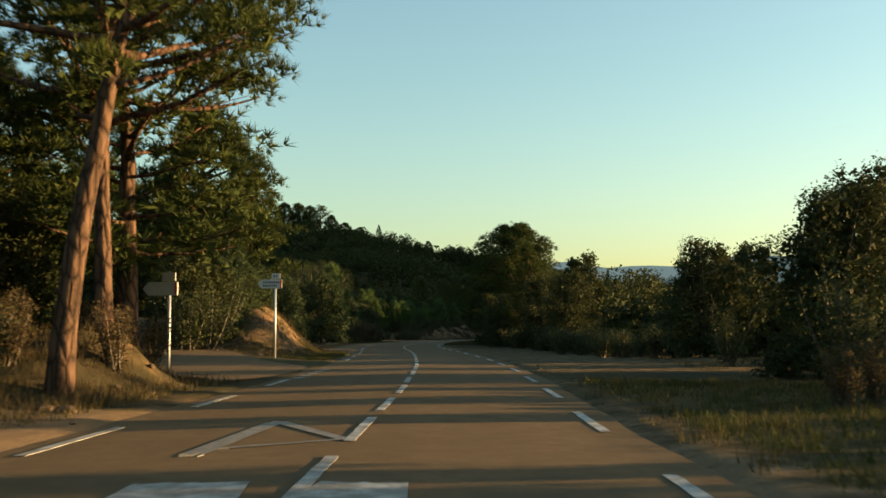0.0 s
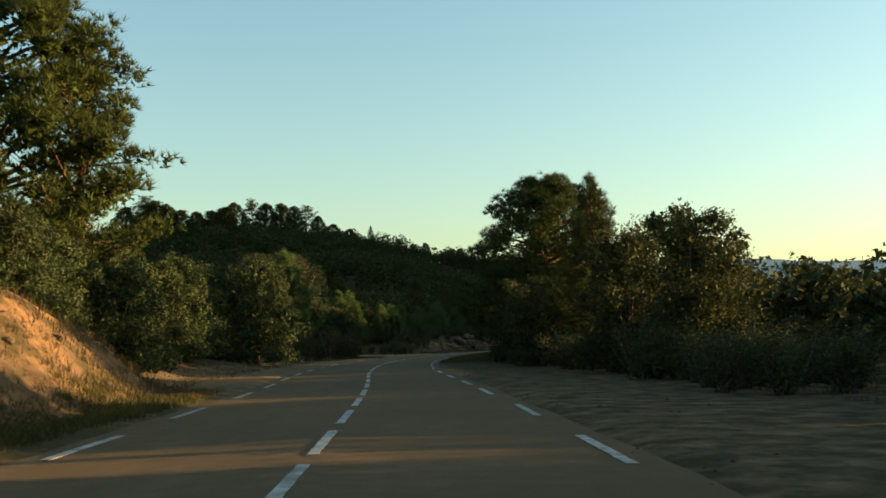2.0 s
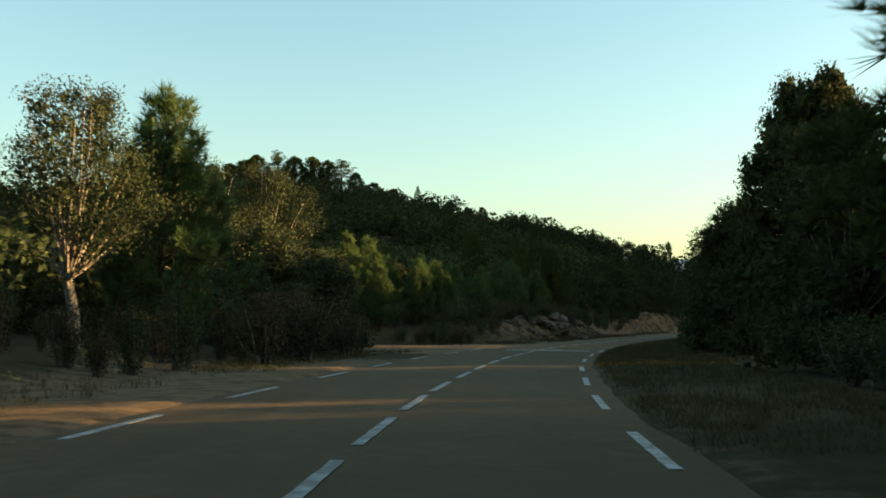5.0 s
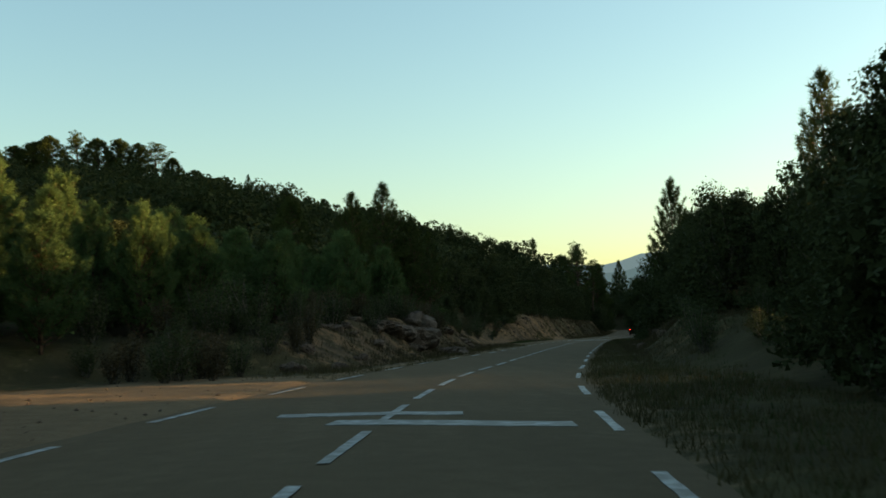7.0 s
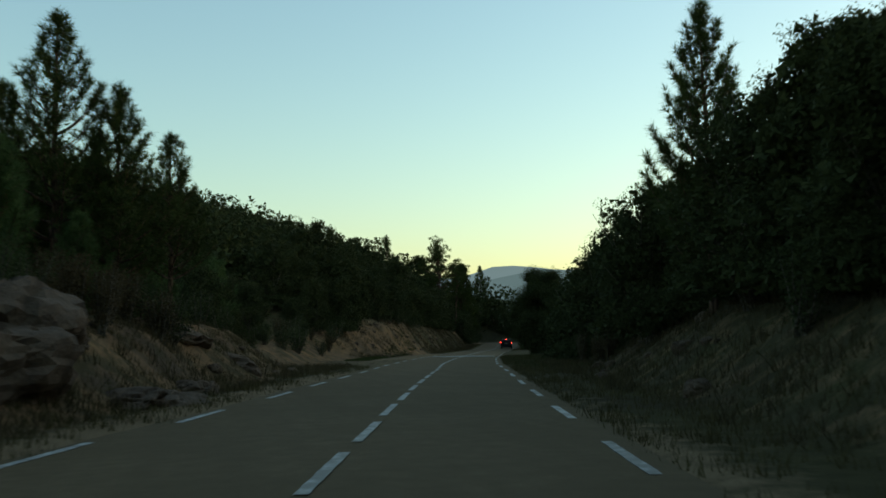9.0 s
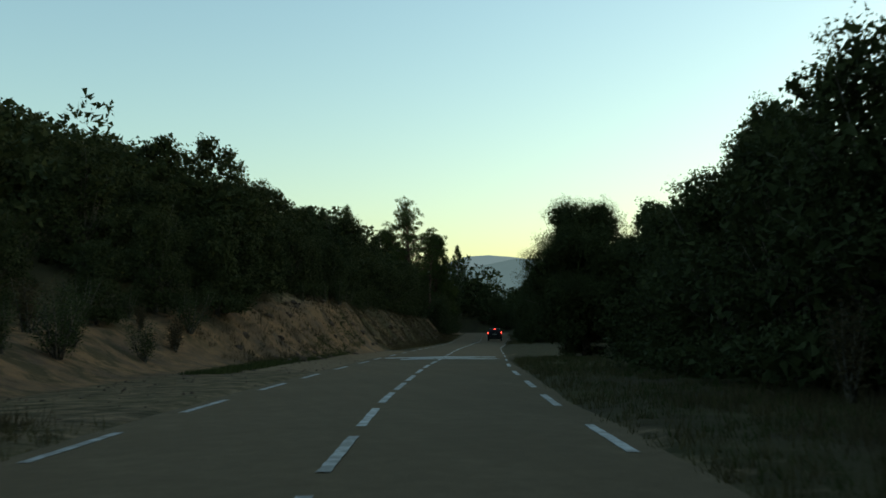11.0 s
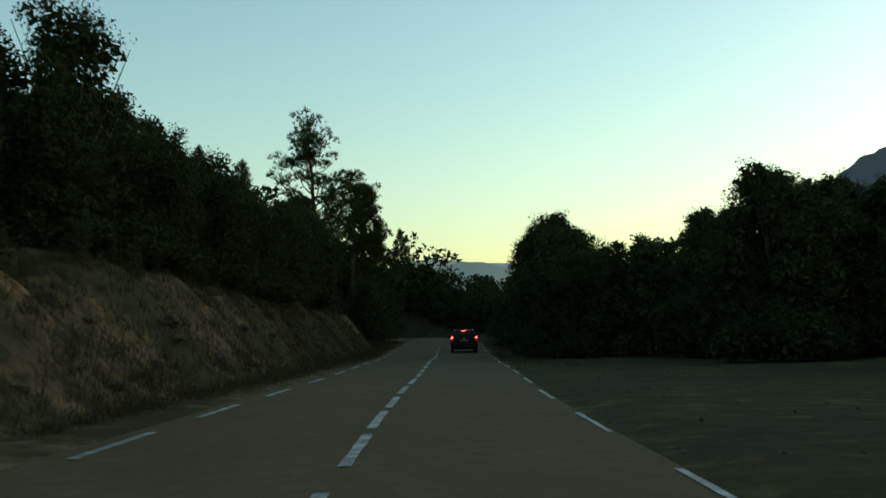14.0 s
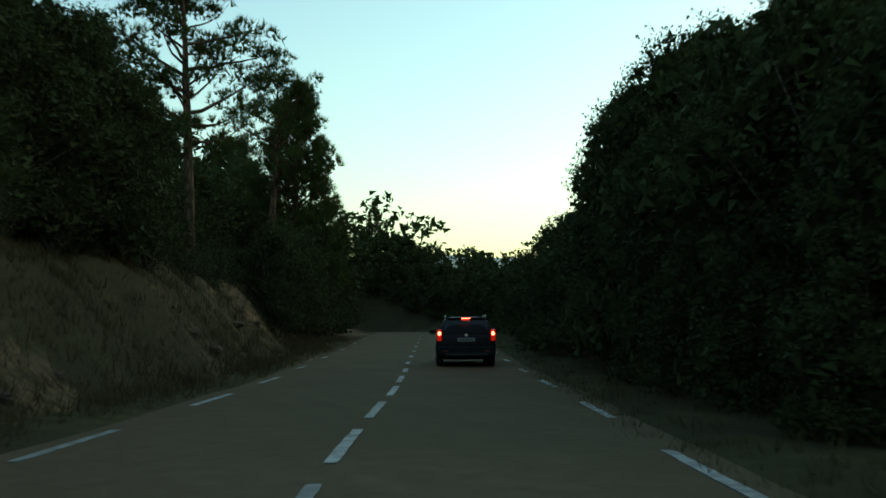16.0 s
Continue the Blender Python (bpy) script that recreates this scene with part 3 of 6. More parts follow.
dash_row("edge_dash", right_edge, (-41.0, 12.16, 18.4, 24.2, 30.4, 41.9, 48.4, 55.2, 60.8, 66.8, 103.5, 109.94, 116.9, 123.6, 130.1, 137.0, 143.6, 150.0, 156.8, 163.18, 169.58, 206.65, 211.99, 218.0, 224.7, 230.9, 237.6, 243.8, 262.1, 286.08, 292.4, 299.3, 329.5), 6.5, "")


def slab(name, corners, material, parent, label=""):
    """A paint bar between four corners that follows the road's camber."""
    a, b, c, d = (Vector(p) for p in corners)
    n = 10
    rng = np.random.default_rng(int(abs(a.x * 100 + a.y * 10)))
    bm = bmesh.new()
    rows = []
    for k in range(n + 1):
        p, q = a.lerp(b, k / n), d.lerp(c, k / n)
        e = (q - p) * 0.06
        p, q = p - e * rng.uniform(-1, 1), q + e * rng.uniform(-1, 1)
        rows.append([(v.x, v.y, float(road_z(v.y)) + 0.01 - 0.012 * abs(v.x - float(road_x(v.y)))) for v in (p, q)])
    vs = [[bm.verts.new(p) for p in r] for r in rows]
    under = [[bm.verts.new((p[0], p[1], p[2] - 0.008)) for p in r] for r in rows]
    for k in range(n):
        bm.faces.new((vs[k][0], vs[k + 1][0], vs[k + 1][1], vs[k][1]))
        for s in (0, 1):
            bm.faces.new((vs[k][s], under[k][s], under[k + 1][s], vs[k + 1][s]))
    bmesh.ops.recalc_face_normals(bm, faces=bm.faces[:])
    return part(name, bm, material, parent, label)


slab("transverse_bar", [(-2.38, 7.1), (-1.42, 7.1), (-1.50, 8.02), (-2.40, 7.98)], M_PAINT, road, "broad white transverse paint bar")
slab("transverse_bar", [(-1.08, 7.1), (-0.25, 7.1), (-0.27, 7.93), (-0.95, 7.95)], M_PAINT, road)
slab("faded_mark", [(-2.53, 9.9), (-2.28, 9.9), (-2.05, 13.4), (-2.3, 13.4)], M_FADED, road, "faded white chevron line")
slab("faded_mark", [(-2.15, 13.2), (-2.05, 13.45), (-1.0, 11.15), (-1.08, 10.95)], M_FADED, road)
slab("faded_mark", [(-2.2, 10.35), (-2.2, 10.5), (-1.1, 11.15), (-1.1, 11.0)], M_FADED, road)
slab("transverse_bar", [(-1.35, 133.0), (1.32, 132.35), (1.38, 132.95), (-1.3, 133.55)], M_PAINT, road)
slab("transverse_bar", [(-0.62, 131.3), (2.5, 130.25), (2.58, 130.95), (-0.45, 132.0)], M_PAINT, road)
slab("transverse_bar", [(25.9, 238.03), (30.73, 236.06), (31.1, 237.21), (26.11, 239.54)], M_PAINT, road)
slab("transverse_bar", [(26.54, 236.36), (29.26, 235.1), (29.82, 236.09), (26.78, 237.29)], M_PAINT, road)
slab("transverse_bar", [(25.86, 234.77), (29.7, 233.16), (30.17, 233.88), (26.14, 235.88)], M_PAINT, road)
for a in (0, 1, 2, 3, 4):
    slab("stop_dash", [(-3.95, 26.6 + a * 1.5), (-3.65, 26.6 + a * 1.5), (-3.65, 27.3 + a * 1.5), (-3.95, 27.3 + a * 1.5)], M_FADED, road)


# ---- trees: a few grown models of each kind, copied with their parts ----
def limb(rng, start, direction, length, r0, bend=0.25, n=6, lift=0.15):
    """A wandering limb: its points and radii."""
    p, d = np.array(start, float), np.array(direction, float)
    d /= np.linalg.norm(d) + 1e-6
    pts = [p.copy()]
    for k in range(n):
        d = d + rng.normal(size=3) * bend / n + np.array([0, 0, lift / n])
        d /= np.linalg.norm(d)
        p = p + d * length / n
        pts.append(p.copy())
    return np.array(pts), np.linspace(r0, r0 * 0.18, n + 1)


def inside(rng, centres, radii, per, flat=0.85):
    """Points scattered through balls."""
    c, r = np.repeat(centres, per, 0), np.repeat(radii, per)
    return c + unit(rng, len(c)) * (r * rng.random(len(c)) ** 0.45)[:, None] * np.array([1, 1, flat])


def tree_model(name, trunk_pieces, crown_pieces, bark, foliage):
    root = new(name)
    root.empty_display_size = 0.3
    v, f = join(trunk_pieces)
    link("trunk", mesh_np(name + "_trunk", v, f, bark, True), root)
    v, f = join(crown_pieces)
    link("crown", mesh_np(name + "_crown", v, f, foliage), root)
    return root


def pine_model(seed, h, clear, spread, limbs=26, lean=(0.0, 0.0), tufts=1.0, flat=0.0, twigs=7, per=8, fine=0.03, stout=1.0, ends=(1.0, 0.78, 0.55)):
    """A maritime pine: leaning scaly trunk, bare below, limbs that end in brushes of needles."""
    rng = np.random.default_rng(seed)
    zs = np.linspace(0, h * 0.97, 12)
    wob_ = np.cumsum(rng.normal(size=(12, 2)) * 0.05 * h / 10, axis=0)
    trunk = np.stack([lean[0] * (zs / h) ** 1.3 + wob_[:, 0] * zs / h, lean[1] * (zs / h) ** 1.3 + wob_[:, 1] * zs / h, zs - 0.25 * (zs == 0)], 1)
    r0 = (0.021 * h + 0.05) * stout
    rad = r0 * (1 - 0.86 * (zs / h) ** 1.1)
    rad[0] *= 1.25
    wood = [tube(trunk, rad, 10)]
    tips, dirs = [], []
    inner = []
    for k in range(limbs):
        u = (k + 0.5) / limbs
        z = h * (clear + (0.975 - clear) * u)
        prof = math.sin(math.pi * (0.2 + 0.74 * u**0.85)) ** (0.75 - 0.35 * flat)
        ln = spread * prof * rng.uniform(0.6 + 0.36 * flat, 1.08) + 0.3
        az = k * 2.4 + rng.uniform(-0.5, 0.5)
        el = radians(2 + 45 * u**2.0 + rng.uniform(-12, 14))
        base = np.array([np.interp(z, zs, trunk[:, i]) for i in range(3)])
        d = np.array([math.cos(az) * math.cos(el), math.sin(az) * math.cos(el), math.sin(el)])
        pts, rr = limb(rng, base, d, ln, max(0.012, 0.026 * ln * (1 - 0.4 * u)), 0.6, 6, 0.35)
        wood.append(tube(pts, rr, 5))
        for t in ends[: 3 if ln > 1.4 else 2]:
            c = np.array([np.interp(t * 6, np.arange(7), pts[:, i]) for i in range(3)]) + rng.normal(size=3) * 0.16 * spread * 0.4
            r = (0.3 + 0.13 * spread) * rng.uniform(0.7, 1.25)
            wood.append(tube(np.array([pts[3], (pts[3] + c) / 2 + rng.normal(size=3) * 0.05, c]), [0.018, 0.014, 0.008], 3))
            n = int(twigs * tufts * 2.6 * rng.uniform(0.7, 1.2))
            q = unit(rng, n)
            q[:, 2] = np.abs(q[:, 2]) * 0.95 - 0.22
            tips.append(c + q * (r * rng.uniform(0.55, 1.1, n))[:, None] * np.array([1, 1, 0.62]))
            dd = q * 0.9 + np.array([0, 0, 0.65]) + unit(rng, n) * 0.35
            dirs.append(dd / np.linalg.norm(dd, axis=1)[:, None])
            inner.append(c + unit(rng, 10) * r * 0.5 * np.array([1, 1, 0.5]))
    tips.append(np.array([trunk[-1, 0], trunk[-1, 1], h * 0.96]) + rng.normal(size=(16, 3)) * 0.14)
    dirs.append(np.array([0, 0, 1.0]) + rng.normal(size=(16, 3)) * 0.4)
    tips, dirs, inner = np.concatenate(tips), np.concatenate(dirs), np.concatenate(inner)
    v, f = needles(rng, tips, dirs, per, 0.3, fine)
    return wood, [(v, f), blades(rng, inner, 0.13)]


def dome_pine_model(seed, h, spread, low=0.34, lobes=30, tufts=46, upright=0.0, per=18, fine=0.011, core=0.68):
    """A pine with a dense crown: boughs like cushions, each set with upward brushes of needles."""
    rng = np.random.default_rng(seed)
    zs = np.linspace(0, h * 0.93, 9)
    sway = np.cumsum(rng.normal(size=(9, 2)) * 0.06, axis=0)
    trunk = np.stack([sway[:, 0], sway[:, 1], zs - 0.25 * (zs == 0)], 1)
    r0 = 0.018 * h + 0.05
    wood = [tube(trunk, r0 * (1 - 0.85 * zs / h), 9)]
    tips, dirs, inner = [], [], []
    for k in range(lobes):
        u = (k + 0.5) / lobes
        z = h * (low + (0.93 - low) * u)
        prof = math.sqrt(max(0.02, 1 - (u * 0.98) ** 2.2)) * (0.72 + 0.28 * min(1, u * 4)) if not upright else (1 - u) ** upright * 0.95 + 0.05
        az = k * 2.4 + rng.uniform(-0.5, 0.5)
        r = (0.2 * spread + 0.22) * rng.uniform(0.75, 1.2) * (1 - 0.35 * u)
        out = max(0.0, spread * prof * rng.uniform(0.62, 1.0) - r * 0.5)
        c = np.array([math.cos(az) * out, math.sin(az) * out, z]) + np.array([np.interp(z, zs, trunk[:, 0]), np.interp(z, zs, trunk[:, 1]), 0])
        zb = max(h * 0.2, z - 0.15 - out * rng.uniform(0.2, 0.5))
        base = np.array([np.interp(zb, zs, trunk[:, q]) for q in range(3)])
        pts, rr = limb(rng, base, c - base, np.linalg.norm(c - base), 0.02 * spread + 0.012, 0.3, 5, 0.1)
        wood.append(tube(pts, rr, 4))
        n = int(tufts * rng.uniform(0.8, 1.2) * (r / (0.2 * spread + 0.22)) ** 1.5)
        q = unit(rng, n)
        q[:, 2] = np.abs(q[:, 2]) * 1.0 - 0.3
        tips.append(c + q * (r * rng.uniform(0.6, 1.12, n))[:, None] * np.array([1, 1, 0.8]))
        dd = q * 0.7 + np.array([0, 0, 0.9]) + unit(rng, n) * 0.3
        dirs.append(dd / np.linalg.norm(dd, axis=1)[:, None])
        inner.append(np.append(c - np.array([0, 0, 0.1 * r]), r * core * rng.uniform(0.7, 1)))
    tips.append(np.array([trunk[-1, 0], trunk[-1, 1], h * 0.93]) + rng.normal(size=(24, 3)) * np.array([0.12, 0.12, 0.2]))
    dirs.append(np.array([0, 0, 1.0]) + rng.normal(size=(24, 3)) * 0.3)
    v, f = needles(rng, np.concatenate(tips), np.concatenate(dirs), per, 0.3, fine)
    inner = np.array(inner)
    m = rng.choice(len(inner), 2200)
    foot = np.stack([np.interp(inner[m, 2], zs, trunk[:, 0]), np.interp(inner[m, 2], zs, trunk[:, 1]), inner[m, 2] - 0.3], 1)
    fillin = foot + (inner[m, :3] - foot) * rng.random(2200)[:, None] + unit(rng, 2200) * 0.09 * spread
    return wood, [(v, f), blades(rng, inside(rng, inner[:, :3], inner[:, 3], 190), 0.1), blades(rng, fillin, 0.13)]


def young_pine_model(seed, h, spread, whorls=9, clear=0.05, shoot=0.2, sides=3):
    """A young pine: whorls of branches that sweep upwards and end in shoots like bottle brushes, with a long leader."""
    rng = np.random.default_rng(seed)
    zs = np.linspace(0, h, 9)
    trunk = np.stack([np.cumsum(rng.normal(size=9) * 0.03), np.cumsum(rng.normal(size=9) * 0.03), zs - 0.2 * (zs == 0)], 1)
    wood = [tube(trunk, (0.013 * h + 0.02) * (1 - 0.9 * zs / h), 7)]
    cs, ds, inner = [], [], []

    def brush(p, q, dense=26):
        ln = np.linalg.norm(q - p)
        n = max(4, int(ln * dense))
        t = rng.random(n)[:, None]
        axis = (q - p) / (ln + 1e-6)
        rad = np.cross(unit(rng, n), axis)
        cs.append(p + (q - p) * t + rad * 0.015)
        ds.append(axis * (0.75 + 0.6 * t) + rad * 0.95)

    for w in range(whorls):
        u = (w + 0.5) / whorls
        z = h * (clear + (0.93 - clear) * u)
        n = 6 if u < 0.75 else 5
        base = np.array([np.interp(z, zs, trunk[:, i]) for i in range(3)])
        for k in range(n):
            az = w * 1.1 + k * 2 * math.pi / n + rng.uniform(-0.35, 0.35)
            ln = spread * (1 - u) ** 0.75 * rng.uniform(0.65, 1.15) + 0.28 + 0.02 * h
            el = radians(8 + 34 * u + rng.uniform(-10, 10))
            d = np.array([math.cos(az) * math.cos(el), math.sin(az) * math.cos(el), math.sin(el)])
            pts, rr = limb(rng, base + rng.normal(size=3) * 0.05, d, ln, 0.014 * ln + 0.006, 0.2, 5, 1.15)
            wood.append(tube(pts, rr, 4))
            brush(pts[3], pts[4], 16)
            brush(pts[4], pts[5] + np.array([0, 0, shoot * 0.9]))
            for q in range(max(2, int(sides * ln))):
                t = rng.uniform(1.2, 4.6)
                p = np.array([np.interp(t, np.arange(6), pts[:, i]) for i in range(3)])
                side = np.cross(d, (0, 0, 1)) * rng.choice((-1, 1)) * rng.uniform(0.3, 0.75)
                tip = p + (d * 0.45 + side + np.array([0, 0, rng.uniform(0.35, 0.9)])) * rng.uniform(0.3, 0.6) * (0.6 + 0.25 * ln)
                wood.append(tube(np.array([p, (p + tip) / 2 - np.array([0, 0, 0.03]), tip]), [0.01, 0.008, 0.005], 3))
                brush(p + (tip - p) * 0.25, tip)
            inner.append(pts[1:4] + rng.normal(size=(3, 3)) * 0.12)
    brush(trunk[-2], trunk[-1] + np.array([0, 0, 0.35]), 40)
    for k in range(5):
        brush(trunk[-1] - np.array([0, 0, 0.25]), trunk[-1] + np.array([math.cos(k * 1.26) * 0.2, math.sin(k * 1.26) * 0.2, 0.12]), 40)
    c, d = np.concatenate(cs), np.concatenate(ds)
    d /= np.linalg.norm(d, axis=1)[:, None]
    return wood, [needles(rng, c, d, 5, shoot, 0.011), blades(rng, np.repeat(np.concatenate(inner), 2, 0) + rng.normal(size=(len(inner) * 6, 3)) * 0.16, 0.1)]


def oak_model(seed, h, spread, low=0.18, lobes=16, count=5200, size=0.05, skirt=0, core=0.85, grid=2.3):
    """A broadleaf evergreen: short forked trunk and a crown of overlapping leafy boughs, each a cluster of sprays."""
    rng = np.random.default_rng(seed)
    fork = h * max(0.16, low)
    trunk = np.array([(0, 0, -0.25), (rng.normal() * 0.06, rng.normal() * 0.06, fork * 0.5), (rng.normal() * 0.15, rng.normal() * 0.15, fork)])
    r0 = 0.02 * h + 0.02
    wood = [tube(trunk, [r0 * 1.3, r0, r0 * 0.85], 8)]
    cs, rs = [], []
    for k in range(lobes):
        u = (k + 0.5) / lobes
        z = h * (low + 0.1 + (0.86 - low - 0.1) * u**0.9)
        prof = math.sin(math.pi * min(0.97, 0.36 + 0.57 * u)) ** 0.7
        az = k * 2.4 + rng.uniform(-0.6, 0.6)
        rr = spread * prof * rng.uniform(0.35, 0.76)
        c = np.array([math.cos(az) * rr, math.sin(az) * rr, z])
        cs.append(c)
        rs.append(spread * rng.uniform(0.25, 0.42) * (1 - 0.3 * u))
        if grid > 1.8:
            pts, rd = limb(rng, trunk[-1], c - trunk[-1], np.linalg.norm(c - trunk[-1]) * 1.05, r0 * 0.3, 0.35, 4, 0.1)
            wood.append(tube(pts, rd, 4))
    for k in range(skirt):
        # low boughs that hide the foot of the trunk
        az = k * 2 * math.pi / skirt + rng.uniform(-0.3, 0.3)
        rr = spread * rng.uniform(0.5, 0.8)
        r = spread * rng.uniform(0.24, 0.36)
        cs.append(np.array([math.cos(az) * rr, math.sin(az) * rr, r * 0.35 + h * rng.uniform(0.0, 0.08)]))
        rs.append(r)
    cs, rs = np.array(cs), np.array(rs)
    n = len(cs)
    # sprays: small clusters over the face of each bough
    per = 15
    sub = np.repeat(np.arange(n), per)
    d = unit(rng, len(sub))
    d[:, 2] = np.where(d[:, 2] < -0.3, -d[:, 2] * 0.7, d[:, 2])
    sc = cs[sub] + d * (rs[sub] * rng.uniform(0.62, 0.98, len(sub)))[:, None] * np.array([1, 1, 0.88])
    sr = rs[sub] * rng.uniform(0.2, 0.36, len(sub))
    w = sr**2 / (sr**2).sum()
    pick = rng.choice(len(sc), count, p=w)
    dd = unit(rng, count)
    dd[:, 2] += 0.2
    p = sc[pick] + dd * (sr[pick] * 1.2 * (1.1 - 0.8 * rng.random(count) ** 1.5))[:, None]
    p = p[p[:, 2] > 0.03]
    q = inside(rng, cs, rs * core, (420 if count > 100000 else 260 if grid > 2.5 else 80) if grid > 2 else 90)
    q = q[q[:, 2] > 0.1]
    # twigs and leaves between the trunk and the boughs
    k = (26000 if count > 100000 else 3200) if grid > 2 else 1000
    m = rng.choice(n, k)
    axis = np.stack([0 * m, 0 * m, np.maximum(cs[m, 2] * rng.uniform(0.6, 1.0, k), 0.15 * h)], 1)
    g = axis + (cs[m] - axis) * rng.random(k)[:, None] * 0.95 + unit(rng, k) * 0.1 * spread
    return wood, [blades(rng, p, size), blades(rng, q, size * grid), blades(rng, g[g[:, 2] > 0.1], min(0.13, size * 3))]


def shrub_model(seed, h, spread, count=1700, size=0.07, upright=0.4):
    """A many-stemmed bush."""
    rng = np.random.default_rng(seed)
    wood, pts_all = [], []
    for k in range(13):
        az, out = k * 2.4, rng.uniform(0.2, 1.0)
        d = np.array([math.cos(az) * out * spread, math.sin(az) * out * spread, h * rng.uniform(0.6, 1.05)])
        pts, rr = limb(rng, (rng.normal() * 0.08, rng.normal() * 0.08, -0.1), d, np.linalg.norm(d), 0.018 * h + 0.004, 0.4, 6, upright)
        wood.append(tube(pts, rr, 4))
        n = count // 13
        t = rng.uniform(0.18, 1.0, n) ** 0.8
        c = np.stack([np.interp(t * 6, np.arange(7), pts[:, i]) for i in range(3)], 1)
        c = c + unit(rng, n) * (rng.random(n)[:, None] ** 0.6) * np.array([0.3 * spread, 0.3 * spread, 0.2 * h])
        pts_all.append(c)
    p = np.concatenate(pts_all)
    p = p[p[:, 2] > 0.02]
    return wood, [blades(rng, p, size)]


STORE = {}


def keep(name, kind, model, bark, foliage, h):
    STORE.setdefault(kind, []).append((tree_model(name, *model, bark, foliage), h))


for k, (h, clear, spread, n) in enumerate(((11.0, 0.42, 3.4, 34), (10.0, 0.26, 3.0, 38), (12.0, 0.5, 3.2, 30))):
    keep("pine_tree", "pine", pine_model(20 + k, h, clear, spread, n, (0.3 * k - 0.3, 0.2), 1.2, 0.0, 7, 9, 0.022), M_PBARK, M_PINE, h)
keep("pine_tree", "leaning", pine_model(25, 12.5, 0.43, 4.0, 32, (1.9, 0.3), 1.4, 0.0, 10, 16, 0.012, 0.72, (1.0, 0.86, 0.72)), M_PBARK, M_PINE, 12.5)
keep("pine_tree", "leaning", pine_model(26, 12.0, 0.4, 5.2, 32, (-0.7, 0.3), 1.8, 0.0, 10, 16, 0.012, 0.7, (1.0, 0.86, 0.72)), M_PBARK, M_PINE, 12.0)
keep("pine_tree", "umbrella", dome_pine_model(31, 10.5, 4.4, 0.12, 92, 100, core=0.85), M_PBARK, M_PINE, 10.5)
for k in range(2):
    keep("pine_tree", "slim", young_pine_model(41 + k, 10.0, 2.7 - 0.2 * k, 15 - 3 * k, 0.12 + 0.1 * k, 0.29, 3.6 - 0.9 * k), M_PBARK, M_PINE, 10.0)
keep("pine_tree", "full", dome_pine_model(34, 10.0, 3.2, 0.16, 66, 60), M_PBARK, M_PINE, 10.0)
for k in range(3):
    keep("young_pine_tree", "young", young_pine_model(51 + k, 5.0, 1.8 + 0.2 * k, 10, 0.02, 0.24, 6.5), M_PBARK, M_YPINE, 5.0)
for k in range(4):
    keep("holm_oak_tree", "oak", oak_model(61 + k, 7.0, 2.7 + 0.2 * (k % 2), 0.04 + 0.05 * (k % 2), 28, 11500, 0.06, 11), M_OBARK, M_OAK, 7.0)
for k in range(2):
    keep("holm_oak_tree", "bigoak", oak_model(161 + k, 7.0, 2.9, 0.06, 34, 44000, 0.046, 12, 0.92, 3.0), M_OBARK, M_OAK, 7.0)
keep("holm_oak_tree", "broad", oak_model(167, 7.4, 3.35, 0.03, 50, 150000, 0.029, 0, 0.7, 3.4), M_OBARK, M_OAK, 7.4)
for k in range(3):
    keep("scrub_oak", "oakb", oak_model(65 + k, 6.0, 2.4, 0.04, 16, 4600, 0.09, 9, 0.85, 1.8), M_OBARK, M_OAK, 6.0)
for k in range(2):
    keep("cork_oak_tree", "cork", oak_model(71 + k, 9.0, 3.6, 0.22, 26, 14000, 0.058, 0, 0.55, 1.85), M_CBARK, M_CORK, 9.0)
for k in range(2):
    # oaks in the brighter leaf colour that stands in for sunlight
    keep("arbutus_tree", "green", oak_model(175 + k, 6.0, 2.5, 0.05, 24, 10000, 0.058, 10), M_OBARK, M_SUNLIT_OAK, 6.0)
for k in range(2):
    keep("cork_oak_tree", "olive", oak_model(75 + k, 5.0, 2.3, 0.05, 22, 8500, 0.055, 10), M_OBARK, M_CORK, 5.0)
for k in range(4):
    keep("maquis_shrub", "shrub", shrub_model(81 + k, 2.0, 0.9 + 0.15 * k, 2000, 0.05), M_OBARK, M_SHRUB, 2.0)
for k in range(2):
    keep("heath_shrub", "heath", shrub_model(91 + k, 1.5, 0.75, 1900, 0.04, 0.9), M_OBARK, M_DRYSHRUB, 1.5)
USED = set()
TREE_LABELS = {
    "pine": "maritime pine with scaly reddish trunk and open crown",
    "full": "bushy maritime pine with dense crown",
    "leaning": "tall leaning maritime pine with flaking reddish bark",
    "oakb": "dark green scrub oak at the edge of the wood",
    "umbrella": "broad maritime pine with dense rounded crown",
    "slim": "slender pine with pointed crown of upswept limbs",
    "young": "young pine, pale green, clothed to the ground",
    "bigoak": "tall dense holm oak, dark, clothed to the ground",
    "broad": "broad dark holm oak alone beside the lay-by",
    "oak": "dense dark green holm oak",
    "green": "bushy green oak clothed to the ground, leaf colour brightened as sunlit",
    "olive": "bushy olive-brown cork oak clothed to the ground",
    "cork": "old cork oak with open olive crown",
    "shrub": "bushy green maquis shrub on the verge",
    "heath": "brown half-dry heath shrub",
}
CATEGORY = {"shrub": "shrub", "heath": "shrub"}


